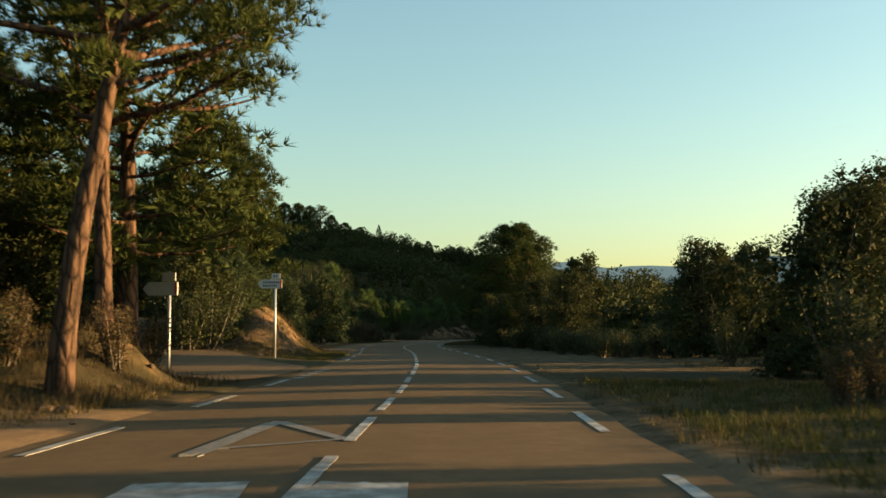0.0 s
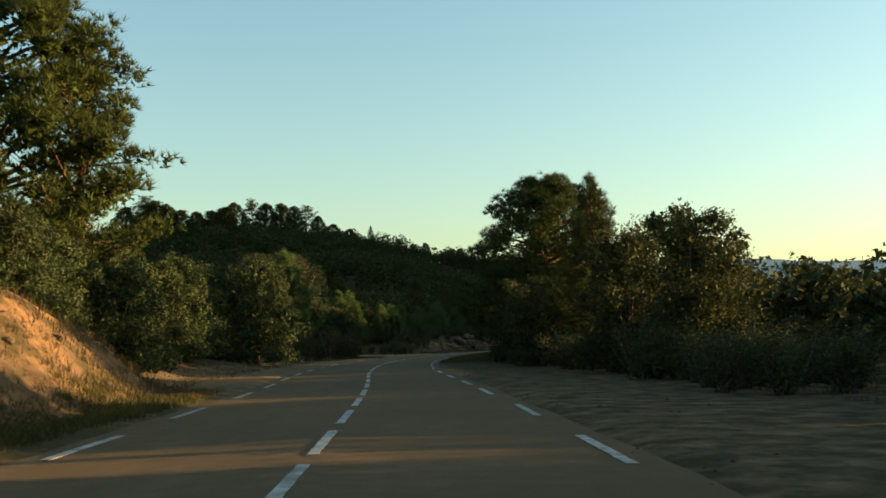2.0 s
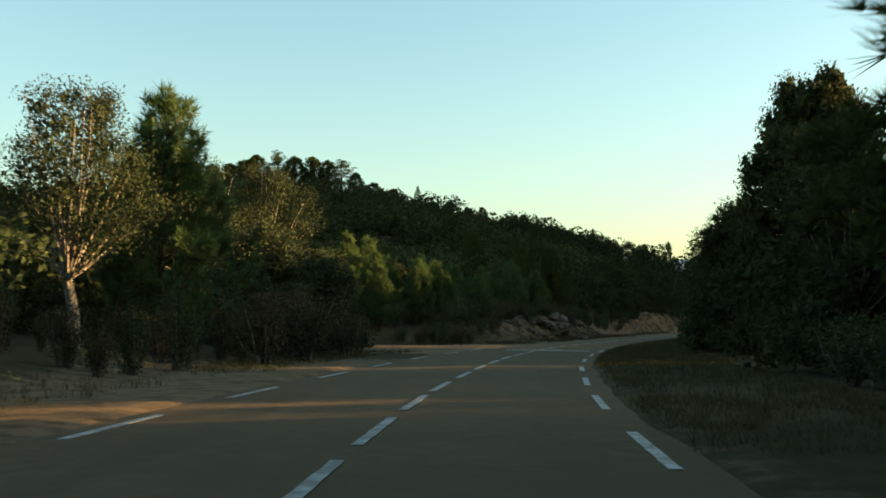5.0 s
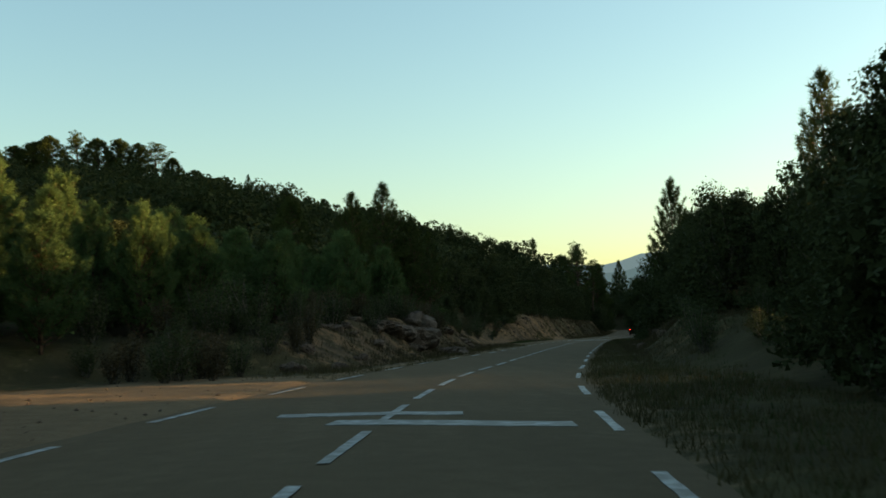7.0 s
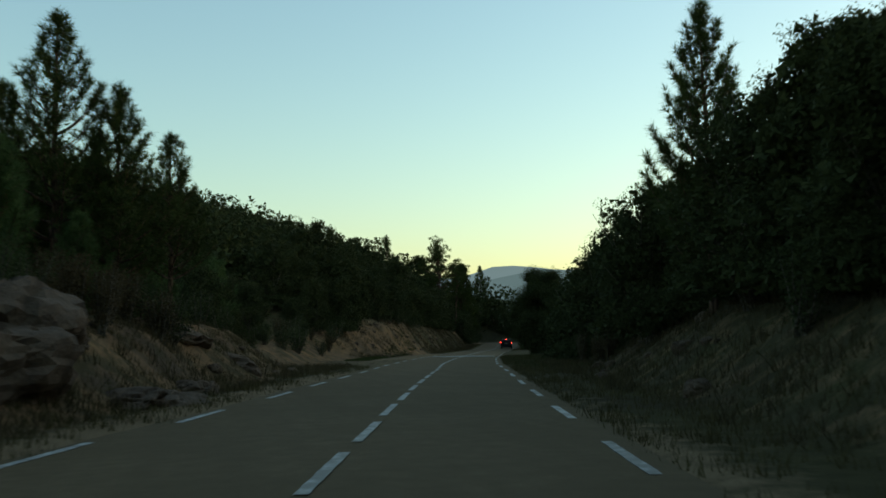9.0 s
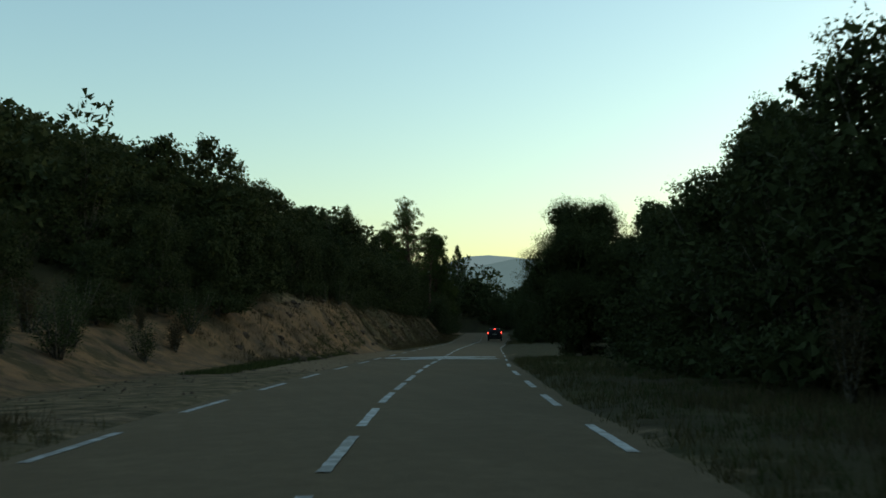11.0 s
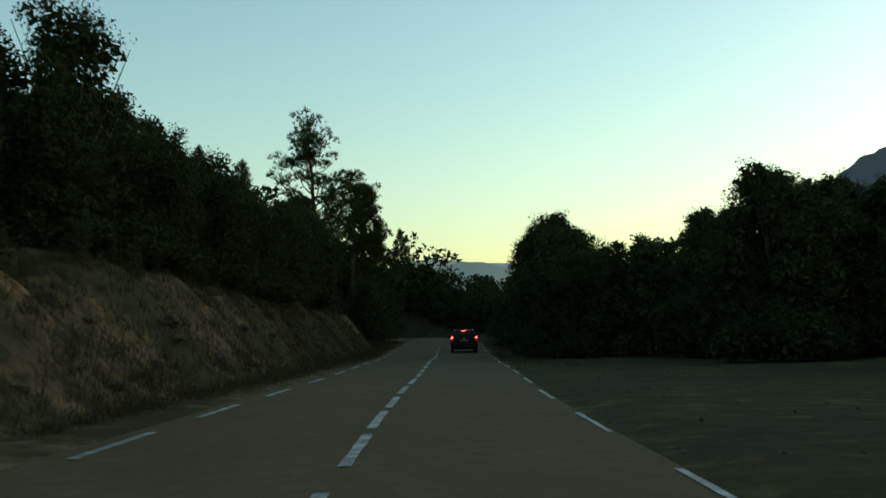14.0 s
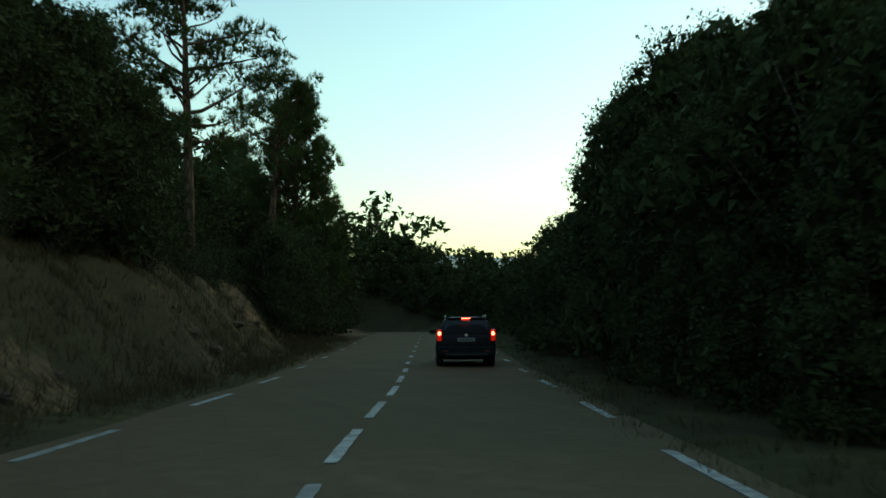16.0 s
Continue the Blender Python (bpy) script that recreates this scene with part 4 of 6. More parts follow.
def plant(kind, x, y, top, wide=1.0, turn=None, model=None, sink=0.0, rng=np.random.default_rng(7), label=""):
    """Stands a tree of that kind at x, y, so that it is `top` metres tall."""
    models = STORE[kind]
    k = int(rng.integers(len(models))) if model is None else model
    src, h = models[k]
    s = top / h
    a = rng.uniform(0, 360) if turn is None else turn
    m = pose(x, y, gz(x, y) - sink, 0, 0, a) @ Matrix.Diagonal((s * wide, s * wide, s, 1))
    if (kind, k) in USED:
        ob = copy_thing(src, m @ Matrix.Diagonal([1 / v for v in src.scale] + [1]))
    else:
        USED.add((kind, k))
        ob = src
        ob.matrix_basis = m
    tagged(ob, label or TREE_LABELS[kind], CATEGORY.get(kind, "tree"), kind + " trees beside the road")
    return ob


def top_at(kind, x, y, z, wide=1.0, **more):
    """The same, but its top reaches the height z of the world."""
    return plant(kind, x, y, max(1.0, z - gz(x, y)), wide, **more)


TAKEN = []


def stand(kind, x, y, z, wide=1.0, r=2.0, **more):
    TAKEN.append((x, y, r))
    return top_at(kind, x, y, z, wide, **more)


# the pines at the junction
stand("leaning", -6.6, 17.6, 12.4, 1.0, model=0, turn=0)
stand("leaning", -7.2, 21.7, 12.2, 1.0, model=1, turn=0, label="tall maritime pine with reddish bark beside the junction")
stand("pine", -12.5, 15.5, 9.2, 1.1, model=1)
stand("pine", -13.5, 24.0, 10.5, 1.2, model=1)
stand("full", -17.0, 69.6, 17.5, 1.05, r=3, turn=40, label="tall broad maritime pine with dense crown")
stand("pine", -13.6, 70.6, 12.6, 0.95, model=1)
stand("pine", -23.6, 70.0, 17.2, 0.95, r=2.5, model=1)
stand("pine", -29.0, 69.5, 16.0, 1.0, r=2.5, model=0)
stand("pine", -21.0, 74.5, 12.6, 1.0, r=2.0, model=1)
stand("full", -27.0, 74.0, 13.6, 0.85, r=2.5)
for x, y, z in ((-17.6, 64.6, 4.6), (-20.6, 66.6, 5.0), (-23.8, 67.2, 5.2), (-27.0, 68.6, 5.6), (-30.6, 70.4, 5.4), (-34.0, 71.0, 5.6), (-15.0, 63.0, 5.2)):
    stand("oakb", x, y, z, 1.15, r=1.2)
stand("green", -12.2, 58.6, 5.6, 1.1)
stand("green", -12.0, 62.6, 5.4, 1.1)
stand("green", -10.8, 67.6, 4.7, 1.1)
stand("green", -12.6, 78.6, 5.6, 1.2)
stand("green", -13.6, 87.4, 6.3, 1.15)
stand("pine", -21.5, 100.5, 8.8, 0.9, model=1)
stand("green", -11.3, 95.5, 7.4, 1.0)
stand("green", -10.6, 49.0, 5.2, 1.0)
stand("green", -10.2, 51.6, 5.0, 1.0)
stand("green", -11.0, 56.5, 5.0, 1.2)
stand("oak", -10.6, 47.2, 4.9, 0.9, r=1.2)
for x, y, z in ((-11.0, 43.4, 2.8), (-10.2, 44.4, 3.2), (-11.6, 44.4, 3.0)):
    stand("shrub", x, y, z, 1.3, r=0.6)
stand("oak", -11.6, 45.6, 5.4, 1.0, r=1.2)
stand("oak", -10.8, 54.2, 4.6, 1.0, r=1.2)
stand("oakb", -21.4, 52.0, 8.5, 1.1)
stand("green", -12.4, 61.6, 5.6, 1.1)
stand("green", -12.6, 66.0, 5.4, 1.1)
stand("oakb", -19.0, 45.0, 6.5, 1.2)
stand("oakb", -16.5, 30.0, 5.5, 1.2)
stand("oak", -10.6, 25.4, 5.4, 1.1)
stand("oak", -10.8, 21.6, 5.0, 1.1)
stand("full", -13.0, 27.0, 9.6, 1.0)
stand("pine", -7.9, 25.6, 10.2, 1.2, model=1)
stand("oak", -10.6, 17.4, 4.4, 1.1)
for x, y, z in ((-8.4, 24.2, 1.9), (-8.6, 20.4, 2.0), (-7.6, 16.4, 1.6), (-6.4, 20.0, 1.7), (-9.2, 15.0, 1.8), (-7.9, 18.6, 1.7), (-6.6, 23.2, 1.5)):
    stand("heath" if y > 16.5 else "shrub", x, y, z, 1.2, r=0.5)
stand("green", -11.4, 53.4, 6.0, 1.2)
stand("green", -10.5, 57.5, 5.4, 1.0)
stand("green", -13.1, 75.8, 5.5, 1.0)
stand("green", -12.6, 71.5, 5.6, 1.1)
stand("green", -13.3, 83.7, 6.5, 1.0)
stand("green", -14.7, 95.2, 6.9, 1.1)
stand("cork", -13.9, 111.2, 9.1, 0.9)
# right of the first stretch
stand("oak", 10.4, 26.5, 5.6, 1.1)
stand("oak", 12.0, 28.2, 6.3, 1.1, r=1.2)
stand("oakb", 13.0, 30.0, 4.6, 1.0)
stand("shrub", 8.8, 22.5, 2.3, 1.3)
stand("heath", 5.6, 14.4, 0.75, 0.9, r=0.4)
stand("heath", 6.3, 15.0, 0.55, 1.0, r=0.4)
stand("shrub", 7.6, 18.8, 2.2, 1.1)
stand("shrub", 9.4, 33.7, 2.0, 1.0)
stand("oak", 10.9, 42.5, 5.5, 1.0)
stand("umbrella", 6.4, 92.5, 11.5, 1.15, r=4, turn=70)
stand("slim", 5.95, 70.0, 7.1, 1.2, model=0)
stand("oak", 7.4, 60.5, 5.2, 1.0)
stand("oak", 6.4, 66.5, 5.4, 1.0)
stand("oakb", 10.6, 79.0, 8.0, 0.9)
stand("oak", 4.9, 80.0, 4.6, 1.1)
stand("oak", 4.2, 87.0, 4.8, 1.0)
# the second stretch
stand("young", -12.7, 115.2, 8.4, 1.0, model=2, label="tall bushy young pine, pale green, clothed to the ground")
for x, y, z in ((-9.4, 126.6, 4.6), (-10.2, 130.4, 5.2), (-11.2, 134.2, 5.6), (-12.0, 138.4, 5.0), (-12.6, 143.0, 4.8), (-12.4, 147.0, 4.2), (-9.8, 122.6, 3.2), (-12.6, 127.8, 6.2), (-13.4, 132.4, 7.0)):
    stand("olive" if y < 136 else "young", x, y, z, 1.1, r=1.2)
stand("oakb", -17.0, 138.0, 8.0, 1.2)
stand("heath", -9.2, 126.0, 2.6, 1.4)
stand("heath", -10.4, 128.5, 2.8, 1.4)
stand("heath", -8.8, 113.0, 2.2, 1.3)
stand("heath", -8.4, 117.0, 2.4, 1.3)
stand("heath", -9.4, 120.0, 2.4, 1.4)
stand("shrub", -9.6, 123.5, 2.2, 1.3)
stand("heath", -7.8, 123.0, 1.6, 1.3)
stand("bigoak", 9.5, 119.2, 11.2, 0.74, r=4)
stand("bigoak", 8.8, 127.4, 7.2, 0.9, r=2.5)
stand("oak", 12.0, 124.0, 8.0, 0.9, r=2)
stand("bigoak", 9.4, 133.4, 6.4, 0.9, r=2)
stand("cork", -16.6, 146.9, 12.6, 0.85, r=4)
stand("cork", -19.5, 141.0, 12.0, 0.95, r=4)
stand("young", -12.1, 152.5, 7.3, 0.9)
stand("young", -9.4, 149.5, 4.9, 1.1)
stand("young", -5.5, 155.0, 5.0, 1.1)
stand("young", -11.4, 158.3, 7.5, 0.95)
stand("young", -6.4, 159.4, 5.9, 1.1)
stand("young", -4.0, 161.7, 4.5, 1.2)
stand("young", -0.9, 165.8, 4.9, 1.1)
stand("young", -11.3, 165.0, 6.8, 1.0)
stand("young", -8.6, 163.5, 4.6, 1.2)
stand("young", -2.5, 169.5, 5.6, 1.1)
stand("young", -5.8, 173.0, 6.4, 1.0)
stand("slim", 2.3, 186.6, 11.2, 1.2, model=1)
stand("slim", 4.1, 186.3, 9.0, 1.2, model=0)
stand("slim", 0.1, 180.6, 9.8, 1.1, model=1)
stand("full", -4.1, 191.8, 11.6, 0.7)
stand("slim", 0.4, 188.0, 9.4, 1.1, model=0)
stand("slim", 5.6, 189.5, 8.2, 1.2, model=1)
stand("young", 1.9, 176.8, 6.0, 1.1)
stand("slim", 19.9, 179.0, 10.2, 1.0, model=0)
stand("slim", 20.9, 160.5, 12.2, 0.95, model=1)
stand("bigoak", 19.2, 172.2, 8.2, 0.95)
stand("oak", 21.8, 171.0, 8.4, 1.0, r=1.5)
stand("oak", 19.6, 176.2, 7.7, 1.05, r=1.2)
stand("oak", 21.2, 181.6, 5.6, 1.2, r=1.2)
stand("bigoak", 17.6, 168.2, 7.2, 0.95)
stand("oak", 16.2, 163.6, 6.6, 1.0)
stand("oak", 25.0, 195.0, 7.2, 1.0)
stand("oak", 27.6, 205.0, 7.0, 1.0)
stand("oak", 21.4, 186.0, 7.0, 1.0)
stand("bigoak", 21.4, 174.8, 8.7, 0.9, r=1.6)
stand("bigoak", 20.6, 170.6, 8.5, 0.9, r=1.6)
stand("oak", 29.6, 213.6, 5.8, 1.1, r=1.4)
stand("oak", 28.4, 208.6, 6.2, 1.1, r=1.4)
stand("oak", 31.4, 219.0, 5.6, 1.1, r=1.4)
# the third stretch
stand("broad", 34.4, 233.7, 7.7, 1.0, r=3, model=0, turn=200)
stand("oak", 34.4, 234.2, 3.0, 1.15, r=1.5, model=0, turn=30)
stand("oak", 36.6, 233.2, 3.2, 1.2, r=1.5, model=1, turn=80)
stand("oak", 37.2, 229.2, 3.4, 1.2, r=1.5, model=2, turn=140)
stand("bigoak", 37.2, 231.4, 7.4, 0.95, r=2, model=0)
stand("bigoak", 33.4, 216.5, 8.4, 0.85, r=3)
stand("oakb", 36.5, 225.5, 6.6, 1.0)
stand("oakb", 18.4, 254.4, 14.1, 0.95)
stand("oakb", 15.3, 244.3, 12.1, 1.0)
stand("oak", 30.4, 276.3, 12.1, 1.0)
stand("oak", 20.6, 251.5, 11.1, 0.95)
stand("oakb", 23.8, 274.0, 14.0, 1.0)
stand("oakb", 33.0, 293.0, 12.6, 0.95)
stand("oakb", 31.5, 300.0, 15.2, 1.0)
stand("slim", 37.5, 312.7, 13.9, 0.8)
stand("pine", 47.4, 323.3, 17.4, 0.8, model=0, turn=0)
stand("full", 54.8, 337.8, 16.4, 0.72)
stand("pine", 52.6, 333.5, 15.0, 0.75, model=2)
stand("oak", 34.5, 303.0, 13.6, 1.2)
stand("oak", 36.8, 308.0, 13.4, 1.2)
stand("oak", 39.2, 311.5, 12.8, 1.2)
stand("oakb", 30.0, 290.0, 13.2, 1.2)
stand("oakb", 27.0, 284.0, 13.4, 1.2)
stand("oak", 43.0, 309.5, 10.3, 1.2)
stand("oak", 41.2, 304.2, 10.0, 1.25)
stand("bigoak", 42.8, 306.4, 9.9, 1.0, r=1.5)
stand("bigoak", 57.2, 300.5, 9.1, 0.82, r=1.6)
stand("bigoak", 58.5, 304.6, 8.7, 0.85, r=1.6)
stand("oak", 59.8, 308.8, 7.7, 1.0, r=1.6)
stand("oak", 60.8, 313.7, 6.2, 1.05, r=1.6)
stand("bigoak", 55.4, 295.5, 7.6, 0.95, r=1.6)
stand("bigoak", 53.8, 291.2, 6.9, 1.0, r=1.6)
stand("bigoak", 56.8, 296.6, 7.8, 0.9, r=1.6)
stand("bigoak", 52.4, 287.6, 5.5, 1.0, r=1.6)
for x, y, z in ((50.9, 287.6, 2.6), (52.2, 290.8, 3.0), (53.4, 294.2, 3.2), (54.6, 297.6, 3.2)):
    stand("oak", x, y, z, 1.05, r=0.8)
stand("oak", 62.8, 319.0, 5.2, 1.1, r=1.6)
stand("oak", 64.6, 324.5, 4.8, 1.1, r=1.6)
for x, y, z in ((41.6, 298.0, 8.4), (40.4, 293.6, 8.4), (42.4, 303.2, 9.4), (43.6, 307.6, 9.8), (45.0, 312.4, 9.4), (45.8, 316.2, 8.0), (47.0, 320.2, 7.8), (48.4, 325.0, 7.6), (49.4, 330.0, 8.2), (38.8, 288.8, 7.6), (36.8, 284.2, 8.0)):
    stand("oak", x - 1.1, y, z, 1.1, r=1.4)
for x, y, z in ((50.6, 321.5, 6.0), (52.0, 326.0, 6.4), (53.4, 331.0, 7.2), (55.2, 336.0, 7.6), (57.0, 341.0, 7.4), (58.8, 346.0, 7.2), (60.2, 351.0, 7.0)):
    stand("oak", x, y, z, 0.95, r=1.0)
for x, y, z in ((50.6, 336.0, 9.0), (53.0, 341.5, 9.4), (55.0, 347.0, 9.0), (48.0, 331.0, 9.6)):
    stand("oakb", x, y, z, 1.2, r=1.4)
for x, y, z in ((66.4, 329.8, 4.8), (68.4, 335.0, 5.6), (70.2, 340.0, 5.8), (71.8, 345.0, 6.0), (73.4, 350.0, 6.2), (75.0, 355.5, 6.6), (70.0, 330.0, 6.0), (74.0, 338.0, 6.6), (77.0, 346.0, 7.0)):
    stand("oakb", x, y, z, 1.15, r=1.2)
stand("bigoak", 53.6, 274.0, 7.4, 0.95)
stand("bigoak", 56.0, 281.0, 7.0, 1.0)
stand("bigoak", 60.0, 279.0, 7.9, 1.0)
stand("bigoak", 63.0, 275.5, 8.2, 1.0)
stand("bigoak", 58.4, 274.6, 7.2, 1.0)
stand("oakb", 62.0, 315.5, 6.6, 1.0)
stand("slim", 92.0, 456.0, 24.0, 0.9)


# mostly unseen trees added west of the first stretch to shadow the road
for y0, w, h in ((3.4, 1.0, 5.5), (6.4, 1.0, 6.0), (8.6, 0.5, 5.0), (14.0, 0.55, 5.0), (17.7, 0.6, 5.0), (26.4, 0.4, 5.4), (32.6, 0.85, 5.4), (38.4, 0.8, 5.2), (41.4, 0.7, 5.0), (46.5, 0.9, 5.2), (50.5, 0.9, 5.4)):
    x = 15.0 + 3 * math.sin(y0 * 2.1)
    stand("oakb", x, y0 + x * math.cos(radians(SUN_AZ)) / math.sin(radians(SUN_AZ)), h, w * 5 / h * 1.05, r=1.2)


# low scrub added to shade the verge while light passes over to the road
for y0, z in ((9.6, 1.2), (10.6, 1.2), (11.5, 1.15), (15.4, 1.45), (16.2, 1.4), (19.3, 1.45), (20.3, 1.45), (21.4, 1.45), (23.6, 1.4), (24.6, 1.45)):
    stand("oakb", 12.4, y0 + 2.2, z, 2.0, r=0.6)
for y0 in (95.7, 96.6, 97.5, 98.4, 99.3, 110.4, 111.4, 112.4, 139.6, 140.5, 141.4, 142.3, 143.2, 144.1, 145.0):
    plant("shrub", float(road_x(y0)) + 9.2, y0 + (float(road_x(y0)) + 9.2) * 0.176, 0.8, 1.7)


# light that reaches the road between the trees on its right: stretches of y
GAPS = ((9.6, 13.3), (15.2, 16.4), (19.0, 22.2), (23.2, 25.3), (27.3, 31.5), (34.6, 36.6), (43.0, 44.2), (53.8, 56.6), (58.9, 59.7), (67.0, 69.8), (72.4, 74.0), (77.8, 79.2), (96.2, 99.2), (110.6, 112.3), (119.2, 119.8), (137.8, 146.4))


def in_gap(x, y, r):
    y0 = y - (x - 0) * math.cos(radians(SUN_AZ)) / math.sin(radians(SUN_AZ))
    return any(a - r < y0 < b + r for a, b in GAPS)


RANGE = {"shrub": (1.1, 2.3), "heath": (0.8, 1.6), "young": (2.2, 4.8)}


def fill(kinds, y0, y1, o0, o1, tall, pitch, seed, wide=(0.85, 1.15), gap=0.0):
    """Plants a belt of trees between y0 and y1, o0 to o1 metres right (or, negative, left) of the road."""
    rng = np.random.default_rng(seed)
    for _ in range(int((y1 - y0) * abs(o1 - o0) / pitch**2 * 3)):
        y, o = rng.uniform(y0, y1), rng.uniform(o0, o1)
        x = float(road_x(y)) + o
        kind = kinds[int(rng.integers(len(kinds)))]
        low = kind in RANGE
        p = pitch * (0.7 if low else 1.0)
        if any((x - a) ** 2 + (y - b) ** 2 < (p * 0.42 + c * (0.3 if low else 0.5)) ** 2 for a, b, c in TAKEN):
            continue
        if gap and in_gap(x, y, gap):
            continue
        if near_side(x, y):
            continue
        TAKEN.append((x, y, p * 0.58))
        lo, hi = RANGE.get(kind, tall)
        plant(kind, x, y, rng.uniform(lo, min(hi, max(tall[1], lo + 0.2))), rng.uniform(*wide), rng=rng)


# trees round the bend at the far end
for k, (r, a0, a1, step, h) in enumerate(((24.2, -12, 62, 6.5, 3.6), (20.6, -20, 60, 8.0, 4.6), (36.8, -4, 76, 5.0, 4.4), (40.2, -6, 76, 6.0, 5.2))):
    for q in np.arange(a0, a1, step):
        x, y = 38.1 + r * math.cos(radians(q)), 360.8 + r * math.sin(radians(q))
        stand("oakb", x, y, gz(x, y) + h + 0.7 * math.sin(q * 1.7), 1.15, r=1.2)
# belts of trees along the edge of the wood
fill(("heath", "shrub", "heath"), 146, 188, -10.2, -7.0, (0.9, 1.7), 1.9, 131)
fill(("young", "young", "shrub"), 151, 184, -13, -8.2, (2.4, 4.6), 2.5, 127)
fill(("shrub", "shrub"), 44, 104, 7.8, 12, (1.0, 1.5), 2.0, 126, wide=(1.2, 1.6))
fill(("oakb", "oak"), 252, 292, -13, -9.0, (3.6, 5.2), 2.5, 121)
fill(("shrub", "shrub"), 250, 336, -9.4, -7.6, (0.9, 1.9), 2.4, 122)
fill(("oakb", "oakb"), 150, 196, -20, -12.5, (3.0, 4.6), 2.9, 124)
fill(("shrub", "shrub", "heath"), 148, 180, -14, -8.6, (0.9, 1.6), 2.6, 125)
fill(("oakb", "pine"), -8, 13, -18, -11, (5, 8), 4.6, 101)
fill(("oakb", "shrub", "oakb"), 31, 62, -20, -15.5, (3.5, 5.5), 3.8, 102)
fill(("green", "shrub", "oakb"), 58, 122, -16, -11, (3.2, 5.2), 3.3, 103)
fill(("shrub", "heath", "shrub"), 60, 124, -12, -8.4, (1.4, 2.6), 3.4, 104)
fill(("shrub", "heath"), 104, 126, -11, -7.4, (1.8, 2.7), 2.4, 105)
fill(("oakb", "young", "oakb"), 122, 178, -23, -17, (3.0, 5), 4.0, 106)
fill(("young", "young", "shrub"), 150, 192, -16, -12, (2.2, 4.6), 3.0, 107)
fill(("oak", "oak", "young"), 184, 232, -18, -12, (3.2, 4.6), 3.6, 108)
fill(("oakb", "oakb", "oak"), 232, 288, -18, -10, (4.2, 6.4), 3.6, 109)
fill(("oak", "oakb", "oakb"), 286, 334, -20, -9.5, (4.4, 6.2), 3.3, 120)
fill(("shrub", "shrub", "heath"), 200, 236, -12.5, -9.6, (1.0, 2.0), 3.0, 110)
fill(("oakb", "oakb", "shrub"), 46, 104, 8, 14, (3.0, 4.4), 3.1, 111, gap=0.8)
fill(("oakb", "shrub"), 6, 46, 12.5, 18, (2.4, 4.0), 3.6, 112, gap=1.1)
fill(("oak", "oak", "oakb"), 98, 136, 8.5, 15, (4.8, 7.4), 3.9, 113, gap=0.6)
fill(("oak", "oak"), 136, 166, 9, 16, (4.4, 6.0), 3.0, 128, gap=0.4)
fill(("oak", "oak"), 166, 212, 10, 17, (4.8, 6.6), 3.8, 114)
fill(("oak", "oakb"), 203, 234, 11, 18, (4.0, 6.5), 3.5, 115)
fill(("oakb", "oakb"), 236, 290, 17.5, 23, (3.2, 4.6), 3.6, 116)
fill(("oakb", "oak"), 286, 345, 6.6, 12, (4.2, 6.2), 3.1, 117)
fill(("shrub", "heath", "shrub"), 100, 205, 7.0, 10, (0.8, 1.8), 3.6, 118, gap=0.5)
fill(("shrub", "shrub"), 286, 335, 5.8, 7.4, (1.0, 2.0), 3.4, 119)


# ---- far woods: too many to count ----
def woods(seed, count, area, tall, keep_if, per=150, size=0.36):
    rng = np.random.default_rng(seed)
    (x0, x1), (y0, y1) = area
    x, y = rng.uniform(x0, x1, count), rng.uniform(y0, y1, count)
    ok = keep_if(x, y)
    ok &= ~np.array([near_side(p, q, 5.0) for p, q in zip(x, y)], bool)
    x, y = x[ok], y[ok]
    z = ground_z(x, y)
    h = tall[0] + (tall[1] + 1.0 - tall[0]) * rng.random(len(x)) ** 1.9
    out = []
    lob = 5
    for k in range(lob):
        c = np.stack([x, y, z + h * (0.35 + 0.5 * k / lob)], 1)
        c[:, :2] += rng.normal(size=(len(x), 2)) * (h * 0.16)[:, None]
        r = h * rng.uniform(0.2, 0.34, len(x)) * (1.15 - 0.5 * k / lob)
        n = per * 2 // lob
        d = unit(rng, len(x) * n)
        d[:, 2] = np.abs(d[:, 2]) - 0.25
        p = np.repeat(c, n, 0) + d * (np.repeat(r, n) * (1 - 0.35 * rng.random(len(x) * n) ** 2))[:, None]
        out.append(blades(rng, p, size * 0.9))
    return join(out)


def side_of_road(x, y):
    return x - road_x(np.clip(y, -300, 336))


def off_line(x, y):
    pts = LINE[::3, :2]
    return np.array([np.min(np.hypot(pts[:, 0] - p, pts[:, 1] - q)) for p, q in zip(x, y)])


